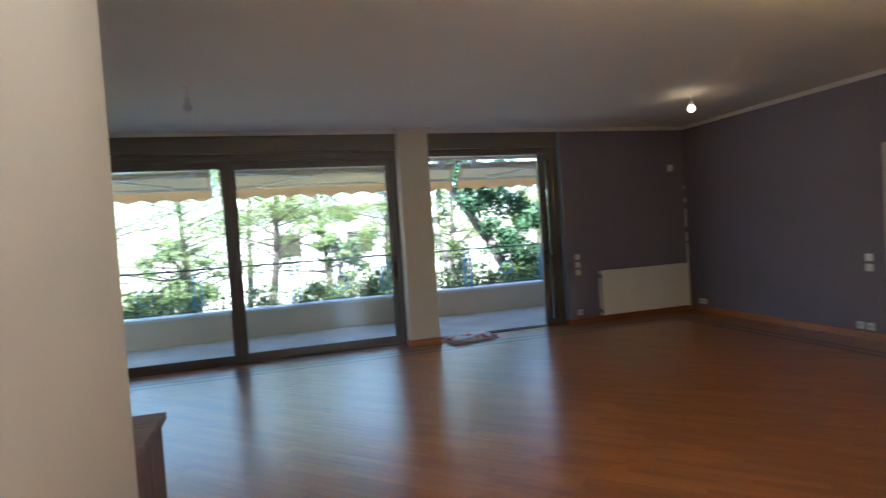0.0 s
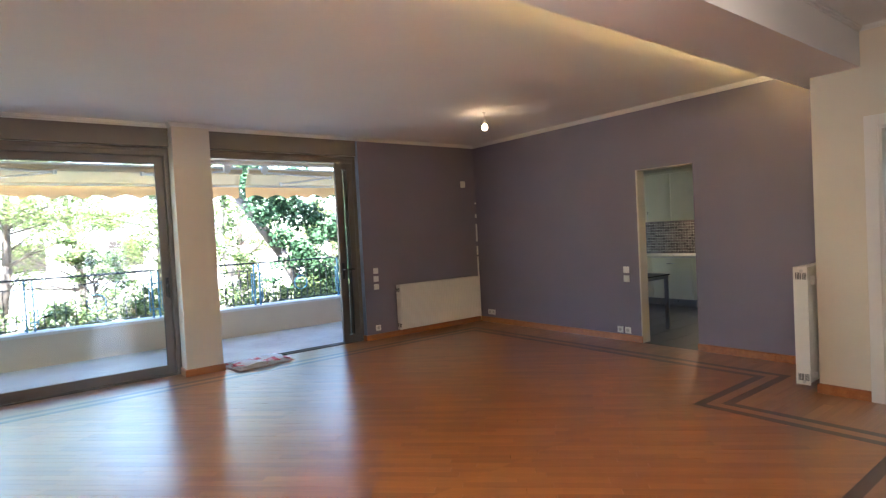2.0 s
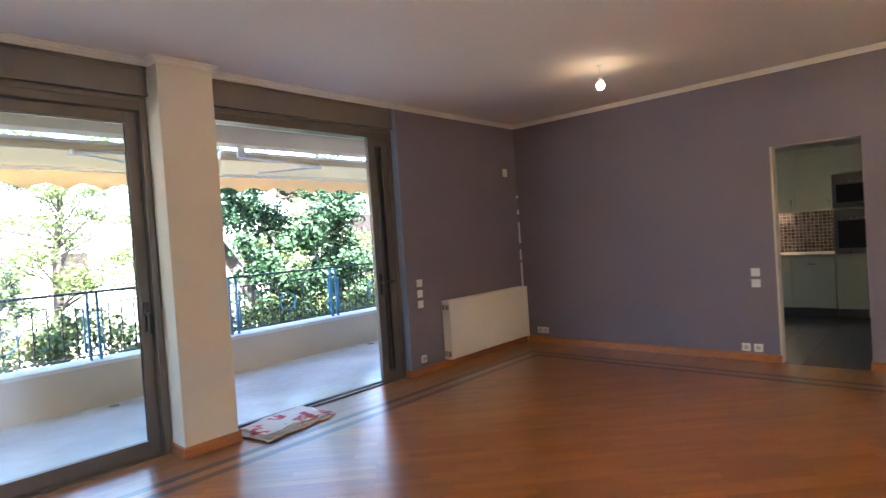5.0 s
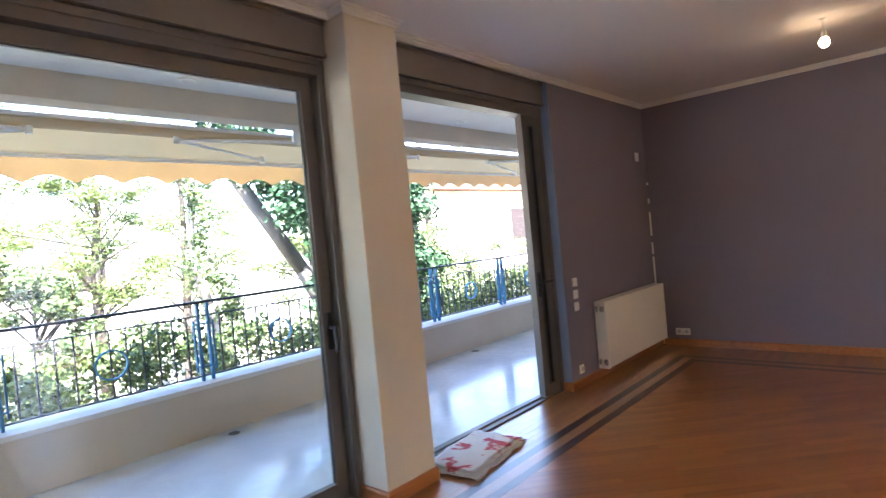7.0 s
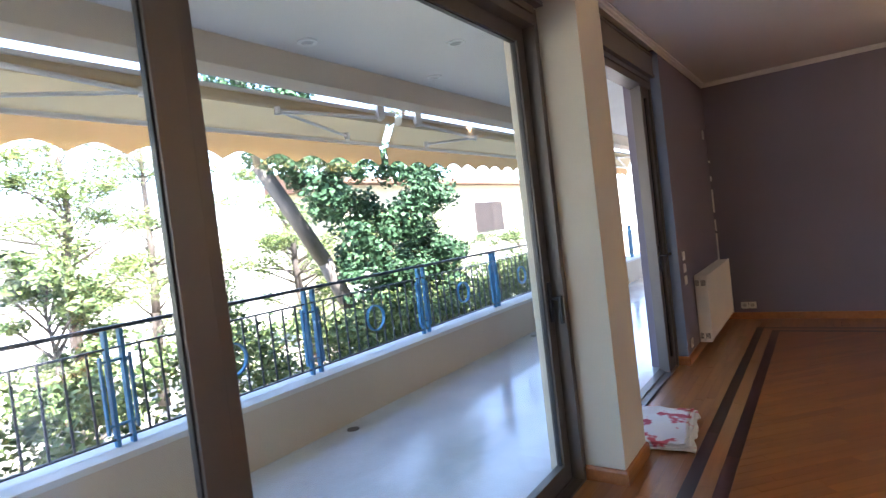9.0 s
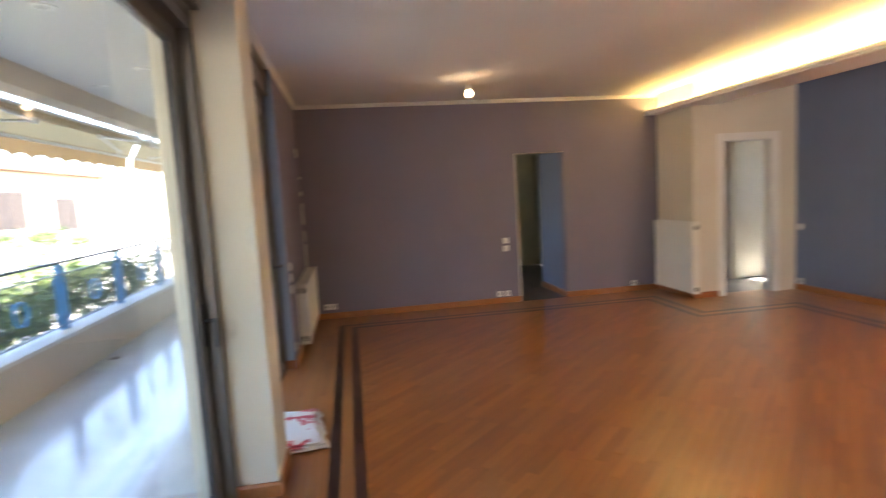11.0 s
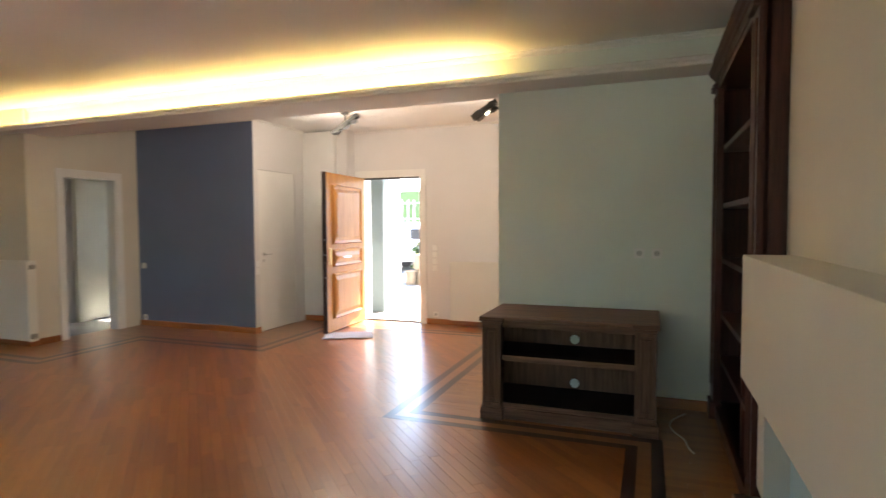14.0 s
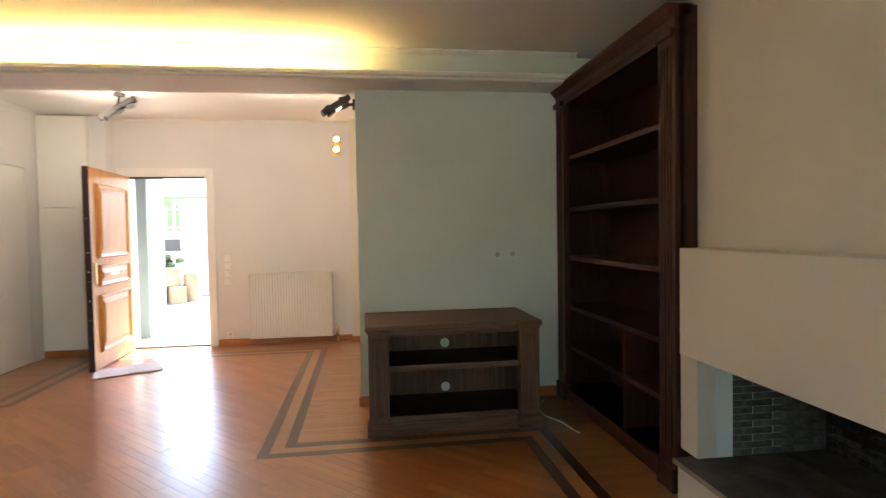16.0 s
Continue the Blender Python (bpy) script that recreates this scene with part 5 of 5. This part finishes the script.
def house(x0, x1, y, z1, wins, label, wall_mat, roof_mat):
    e = empty("house", label, "house", ((x0 + x1) / 2, y, -2.5))
    cx = (x0 + x1) / 2
    part("wall", B((x0 - cx, x1 - cx, 0, 3.4, 0, z1 + 2.5)), wall_mat, e)
    b_ = bmesh.new()
    profile_run(b_, [(x0 - cx - 0.5, 0), (x1 - cx + 0.5, 0)], [(-3.6, z1 + 3.3), (0.65, z1 + 2.5), (0.65, z1 + 2.35), (-3.6, z1 + 2.35)])
    bmesh.ops.transform(b_, matrix=Matrix.Diagonal((1, -1, 1, 1)), verts=b_.verts)
    bmesh.ops.recalc_face_normals(b_, faces=b_.faces[:])
    part("roof", b_, roof_mat, e, "roof with a wide eave")
    for wx, z0, w_, h_ in wins:
        f = part("window", B((wx - w_ / 2 - cx - 0.06, wx + w_ / 2 - cx + 0.06, -0.05, 0.02, z0 + 2.44, z0 + h_ + 2.56), bevel=0.01), TRIM, e)
        s_ = bmesh.new()
        for k in range(int(h_ / 0.07)):
            box(s_, wx - w_ / 2 - cx, wx + w_ / 2 - cx, -0.075, -0.05, z0 + 2.5 + k * 0.07, z0 + 2.5685 + k * 0.07)
        part("shutter", s_, SHUT, f, "closed brown slatted shutter")
    return e


house(7.2, 27, 13.2, 3.7, [(8.65, 1.15, 1.9, 1.5), (17.7, 1.15, 2.9, 1.6), (22.6, 0.9, 2.3, 1.55)], "cream stucco house with terracotta eave and brown shutters", HOUSEW, ROOFT)
b = B((-0.4, 0.4, -0.35, 0.0, 0, 0.65), bevel=0.02)
ac = thing("air_conditioner", b, TRIM, "white air conditioner on the house wall", "air conditioner")
ac.matrix_world = pose(12.1, 13.19, 2.55)
part("fan_grille", torus(torus(bmesh.new(), (-0.05, -0.355, 0.32), (0, 1, 0), 0.24, 0.01, 0.06), (-0.05, -0.355, 0.32), (0, 1, 0), 0.12, 0.01, 0.05), BLACK, ac)
house(-9, 3.5, 27, 3.6, [(-5.5, 0.6, 1.6, 1.4), (-1.2, 0.6, 1.6, 1.4), (1.8, 0.6, 1.2, 1.4)], "white distant house between the trees", STUCCOW, STUCCOW)
fw = thing("garden_wall", B((4.0, 26, 10.3, 10.5, -2.5, 0.2), bevel=0.01), STUCCOW, "white garden wall with rails in front of the house", "wall", kind="structure")
b = bmesh.new()
for zz in (0.45, 0.7):
    box(b, 4.0, 26, 10.37, 10.43, zz, zz + 0.09)
for k in range(12):
    box(b, 4.0 + k * 1.98, 4.1 + k * 1.98, 10.36, 10.44, 0.2, 0.82)
thing("garden_fence", b, TRIM, "white wooden rails on the garden wall", "fence")

# ---- entrance side ----
PAVE = mat("pale_entrance_paving", (0.30, 0.285, 0.26), 0.8, var=0.2, scale=2, fine=30, bump=0.1)
structure("pavement_entrance", B((-12, 4, -19, S_Y - 0.25, -0.3, -0.02)), PAVE, "pale stone entrance terrace", "pavement")
structure("porch_roof", B((-8, -1, -9.3, S_Y - 0.25, 2.42, 2.65)), STUCCOW, "white porch roof slab", "roof")
structure("wall_outer_south", B((-14, -6.8, S_Y - 0.25, S_Y - 0.05, -2.5, 3.045), (-6.8, -2.7, S_Y - 0.25, S_Y, H, 3.045), (-2.7, -0.65, S_Y - 0.25, S_Y, -2.5, 3.045), (-0.30, 9, S_Y - 0.25, S_Y, -2.5, 3.045), (-0.65, -0.30, S_Y - 0.25, S_Y, -2.5, 1.4), (-0.65, -0.30, S_Y - 0.25, S_Y, 2.2, 3.045)), STUCCOW, "white stucco outer wall", "wall")
structure("porch_pillar", B((-3.66, -3.30, -9.6, -8.95, -0.02, 2.42), bevel=0.01), mat("grey_green_paint", (0.17, 0.20, 0.19), 0.7, var=0.06, bump=0.1), "grey-green painted porch pillar", "pillar")
structure("porch_wall", B((-3.3, -3.1, -10.4, S_Y - 0.25, -0.02, 2.42)), STUCCOW, "white porch side wall", "wall")
gp = structure("gate_pillar", B((-3.0, -2.36, -15.1, -14.5, -0.02, 2.13), bevel=0.01), STUCCOW, "white gate pillar", "pillar")
part("cap", B((-3.08, -2.22, -15.18, -14.42, 2.13, 2.24), bevel=0.01), STUCCOW, gp)
gpl = structure("gate_wall", B((-9, -3.0, -15.0, -14.8, -0.02, 1.0), (-40, 40, -20.0, -19.75, -0.02, 1.53)), STUCCOW, "low white garden wall", "wall")
GRASS = mat("lawn", (0.018, 0.045, 0.009), 0.9, var=0.35, scale=2.5, fine=60, bump=0.6, tint=(0.03, 0.065, 0.015), spec=0.1)
b = bmesh.new()
profile_run(b, [(-40, -20), (40, -20)], [(0, -2.5), (0, 1.5), (-5.5, 3.05), (-30, 3.6), (-30, -2.5)])
structure("lawn_bank", b, GRASS, "green sloping lawn", "ground")
fe = empty("iron_fence", "thin white iron fence on the lawn edge", "fence", (0, -19.88, 1.53))
part("rail", B((-8, 8, -0.02, 0.02, 0.7, 0.74), (-8, 8, -0.02, 0.02, 0.1, 0.14)), TRIM, fe)
pk = part("picket", B((-8, -7.975, -0.012, 0.012, 0, 0.85)), TRIM, fe).data
for k in range(1, 64):
    o = new("picket", pk)
    o.parent = fe
    o.location = (k * 0.25, 0, 0)
LOGBARK = mat("cut_log_bark", (0.26, 0.19, 0.12), 0.9, var=0.4, scale=8, fine=40, bump=0.6, stretch=(1, 1, 0.3))
LOGEND = mat("cut_log_end", (0.52, 0.36, 0.20), 0.85, var=0.2, scale=9, fine=60, bump=0.2)
for i, (x, y, z, r_, l_) in enumerate([(-2.72, -13.05, -0.02, 0.17, 0.34), (-2.37, -13.05, -0.02, 0.16, 0.33), (-2.52, -13.42, -0.02, 0.17, 0.36), (-2.55, -13.22, 0.345, 0.19, 0.36), (-2.88, -13.42, -0.02, 0.17, 0.60)]):
    lg = thing("log_round", R((0, 0, 0), (0, 0, l_), r_, r_ * 0.95, 18), LOGBARK, "sawn round of a tree trunk standing on the terrace", "log", group="log rounds")
    lg.matrix_world = pose(x, y, z, 0, 0, i * 40)
    part("cut_face", R((0, 0, l_), (0, 0, l_ + 0.004), r_ * 0.9, n=18), LOGEND, lg, "pale cut face")
tree("garden_bush", -2.25, -13.75, -0.02, 1.0, 0.3, "small yellow-green bush beside the logs", HEDGE, 0.08, 7, (0, 0), 0.03, 14, 90, 0.25)
CARP = mat("white_car_paint", (0.75, 0.76, 0.78), 0.2, var=0.02, bump=0.0, coat=0.6)


def car():
    c = empty("parked_car", "white parked car beyond the entrance terrace", "car", (-1.2, -17.3, -0.02))
    b_ = bmesh.new()
    prof_ = [(-2.0, 0.3), (2.0, 0.3), (2.05, 0.65), (1.85, 0.85), (1.0, 0.95), (0.45, 1.38), (-1.0, 1.42), (-1.75, 0.98), (-2.05, 0.9)]
    r = [[b_.verts.new((x, s * (0.82 if z < 0.97 else 0.66), z)) for x, z in prof_] for s in (-1, 1)]
    for k in range(len(prof_)):
        b_.faces.new((r[0][k], r[0][(k + 1) % 9], r[1][(k + 1) % 9], r[1][k]))
    b_.faces.new(r[0][::-1])
    b_.faces.new(r[1])
    bmesh.ops.recalc_face_normals(b_, faces=b_.faces[:])
    bmesh.ops.bevel(b_, geom=b_.edges[:], offset=0.05, segments=2, affect="EDGES")
    part("body", b_, CARP, c)
    part("side_window", B((-0.95, 0.40, 0.70, 0.765, 1.0, 1.32), bevel=0.02), BLACK, c, "dark glass")
    part("side_window", B((-0.95, 0.40, -0.765, -0.70, 1.0, 1.32), bevel=0.02), BLACK, c, "dark glass")
    for x in (-1.25, 1.25):
        for s in (-1, 1):
            w_ = part("wheel", R((x, s * 0.70, 0.3), (x, s * 0.86, 0.3), 0.3, n=22), BLACK, c, "black tyre")
            part("rim", R((x, s * 0.86, 0.3), (x, s * 0.875, 0.3), 0.19, n=18), CHROME, w_, "silver rim")
    part("tail_light", B((-2.08, -2.0, 0.5, 0.75, 0.7, 0.85), bevel=0.01), mat("red_lens", (0.5, 0.02, 0.02), 0.2), c, "red lamp")


car()

# ---- parquet ----
structure("floor", B((W_X, -0.0, S_Y - 0.0, 0.09, -0.12, -0.006)), mat("subfloor", (0.05, 0.03, 0.02), 0.9), "polished diagonal oak parquet with dark inlaid border", "floor")
FLOOR = bpy.data.objects["floor"]
INNER = [(-7.72, -0.58), (-0.66, -0.58), (-0.66, -4.57), (-1.76, -4.57), (-1.76, -5.85), (-3.64, -5.85), (-3.64, -7.47), (-5.98, -7.47), (-5.98, -4.36), (-7.72, -4.36)]
SW = 0.07
STEP = 0.155


def offset(path, d):
    """The closed path (clockwise) moved outwards by d."""
    out, n = [], len(path)
    for i in range(n):
        a, p, c = Vector(path[i - 1]), Vector(path[i]), Vector(path[(i + 1) % n])
        n0, n1 = (p - a).normalized(), (c - p).normalized()
        o = Vector((-n0.y, n0.x)) + Vector((-n1.y, n1.x))
        out.append((p.x + o.x * d, p.y + o.y * d))
    return out


def band(name, d0, d1, material, z, length):
    """Boards laid end to end along each side of the border, mitred at the corners."""
    a, c = offset(INNER, d0), offset(INNER, d1)
    n = len(a)
    for i in range(n):
        j = (i + 1) % n
        side = (Vector(a[j]) - Vector(a[i])).length
        m = max(1, round(side / length))
        cuts = [0.0] + [(k + band_rng.uniform(-0.25, 0.25)) / m for k in range(1, m)] + [1.0]
        gap = 0.0004 / side
        for k in range(m):
            t0, t1 = cuts[k] + (gap if k else 0), cuts[k + 1] - (gap if k < m - 1 else 0)
            ends = [[Vector(p_).lerp(Vector(q_), t) for t in (t0, t1)] for p_, q_ in ((a[i], a[j]), (c[i], c[j]))]
            quad = [ends[0][0], ends[0][1], ends[1][1], ends[1][0]]
            b_ = bmesh.new()
            t_ = [b_.verts.new((v.x, v.y, z)) for v in quad]
            l_ = [b_.verts.new((v.x, v.y, -0.006)) for v in quad]
            b_.faces.new(t_)
            for e_ in range(4):
                b_.faces.new((t_[e_], l_[e_], l_[(e_ + 1) % 4], t_[(e_ + 1) % 4]))
            bmesh.ops.recalc_face_normals(b_, faces=b_.faces[:])
            part(name, b_, material, FLOOR)


band_rng = random.Random(33)
band("inlay_strip", -SW / 2, SW / 2, WENGE, 0.0, 1.1)
band("inlay_strip", STEP - SW / 2, STEP + SW / 2, WENGE, 0.0, 1.1)
band("border_board", SW / 2 + 0.001, STEP - SW / 2 - 0.001, RIM, 0.0, 1.1)


def clip(poly, x0, x1, y0, y1):
    for ax, lim, sg in ((0, x0, 1), (0, x1, -1), (1, y0, 1), (1, y1, -1)):
        out = []
        for i in range(len(poly)):
            p, q_ = poly[i - 1], poly[i]
            dp, dq = sg * (p[ax] - lim), sg * (q_[ax] - lim)
            if (dp >= 0) != (dq >= 0):
                t = dp / (dp - dq)
                out.append((p[0] + (q_[0] - p[0]) * t, p[1] + (q_[1] - p[1]) * t))
            if dq >= 0:
                out.append(q_)
        poly = out
        if len(poly) < 3:
            return []
    return poly


E_ = SW / 2 + 0.001
FIELD = [(-7.72 + E_, -0.66 - E_, -4.36 + E_, -0.58 - E_), (-1.76 + E_, -0.66 - E_, -4.57 + E_, -4.36 + E_), (-5.98 + E_, -1.76 - E_, -5.85 + E_, -4.36 + E_),
         (-5.98 + E_, -3.64 - E_, -7.47 + E_, -5.85 + E_), (-1.76 - E_, -1.76 + E_, -4.57 + E_, -4.36 + E_)]
PW, PL_ = 0.068, 0.52
rng = random.Random(21)


def prism(verts, faces, poly, z):
    """A board that lies a hair out of level."""
    k, n = len(verts), len(poly)
    tx, ty = rng.gauss(0, 0.0011), rng.gauss(0, 0.0011)
    mx, my = sum(c[0] for c in poly) / n, sum(c[1] for c in poly) / n
    verts += [(x, y, z + max(-0.0004, min(0.0004, (x - mx) * tx + (y - my) * ty))) for x, y in poly] + [(x, y, -0.006) for x, y in poly]
    faces.append(tuple(range(k, k + n)))
    faces += [(k + i, k + n + i, k + n + (i + 1) % n, k + (i + 1) % n) for i in range(n)]


c45 = math.sqrt(0.5)
whole = bmesh.new()
box(whole, 0.0006, PL_ - 0.0006, 0.0006, PW - 0.0006, -0.006, 0.0)
whole_me = bpy.data.meshes.new("plank")
whole.to_mesh(whole_me)
whole.free()
PLANKX = wood("parquet_oak_single", (0.27, 0.078, 0.014), (0.48, 0.172, 0.036), "X", rough=0.275, rand=0.36, bump=0.012, spec=0.95, coat=0.6)
whole_me.materials.append(PLANKX)
vs, fs, singles = [], [], 0
for r_ in range(-20, 170):
    shift = rng.uniform(0, PL_)
    for k in range(-24, 16):
        # along (1,-1), rows stacked along (1,1)
        u0, v0 = k * PL_ + shift, r_ * PW - 9.0
        cor = []
        for uu, vv in ((u0 + 0.0006, v0 + 0.0006), (u0 + PL_ - 0.0006, v0 + 0.0006), (u0 + PL_ - 0.0006, v0 + PW - 0.0006), (u0 + 0.0006, v0 + PW - 0.0006)):
            cor.append(((uu + vv) * c45, (-uu + vv) * c45))
        mx_, my_ = sum(c[0] for c in cor) / 4, sum(c[1] for c in cor) / 4
        if not (-8.4 < mx_ < -0.2 and -8 < my_ < -0.2):
            continue
        dz = -rng.random() * 0.0004
        for n_, rect in enumerate(FIELD):
            poly = clip(cor, *rect)
            if len(poly) < 3:
                continue
            inside = len(poly) == 4 and all(rect[0] < c[0] < rect[1] and rect[2] < c[1] < rect[3] for c in cor)
            if inside and singles < 300 and -7.0 < mx_ < -4.8 and -4.2 < my_ < -0.7:
                o = new("plank", whole_me)
                o.parent = FLOOR
                o.matrix_local = Matrix(((c45, c45, 0, (u0 + v0) * c45), (-c45, c45, 0, (-u0 + v0) * c45), (0, 0, 1, dz), (0, 0, 0, 1)))
                singles += 1
            else:
                prism(vs, fs, poly, dz)
me = bpy.data.meshes.new("parquet_field")
me.from_pydata(vs, [], fs)
me.materials.append(PLANK)
pf = new("parquet_field", me)
pf.parent = FLOOR
pf["kind"] = "stuff"

# rim boards along the walls
o2 = STEP + SW / 2 + 0.001
RIMS = [(W_X, 0.0, -0.58 + o2, 0.085), (-0.66 + o2, 0.0, -4.57 - o2, -0.58 + o2), (-1.76 + o2, 0.0, -5.115, -4.57 - o2), (-1.76 + o2, -0.70, -5.85 - o2, -5.115), (-3.64 + o2, -0.70, -6.66, -5.85 - o2),
        (-3.64 + o2, -2.9, S_Y, -6.66), (-6.62, -3.64 + o2, S_Y, -7.47 - o2), (-6.62, -5.98 - o2, -7.47 - o2, -4.36 - o2), (W_X, -6.62, -5.28, -4.36 - o2), (W_X, -7.72 - o2, -4.36 - o2, -0.58 + o2)]
vs, fs = [], []
for x0, x1, y0, y1 in RIMS:
    j0 = int(y0 / PW) - 1
    for j in range(j0, int(y1 / PW) + 2):
        sh = rng.uniform(0, PL_)
        for i in range(int(x0 / PL_) - 2, int(x1 / PL_) + 2):
            a0, c0 = i * PL_ + sh, j * PW
            poly = clip([(a0 + 0.0006, c0 + 0.0006), (a0 + PL_ - 0.0006, c0 + 0.0006), (a0 + PL_ - 0.0006, c0 + PW - 0.0006), (a0 + 0.0006, c0 + PW - 0.0006)], x0, x1, y0, y1)
            if len(poly) >= 3:
                prism(vs, fs, poly, -0.0003 * rng.random())
me = bpy.data.meshes.new("parquet_rim")
me.from_pydata(vs, [], fs)
me.materials.append(RIM)
pf = new("parquet_rim", me)
pf.parent = FLOOR
pf["kind"] = "stuff"
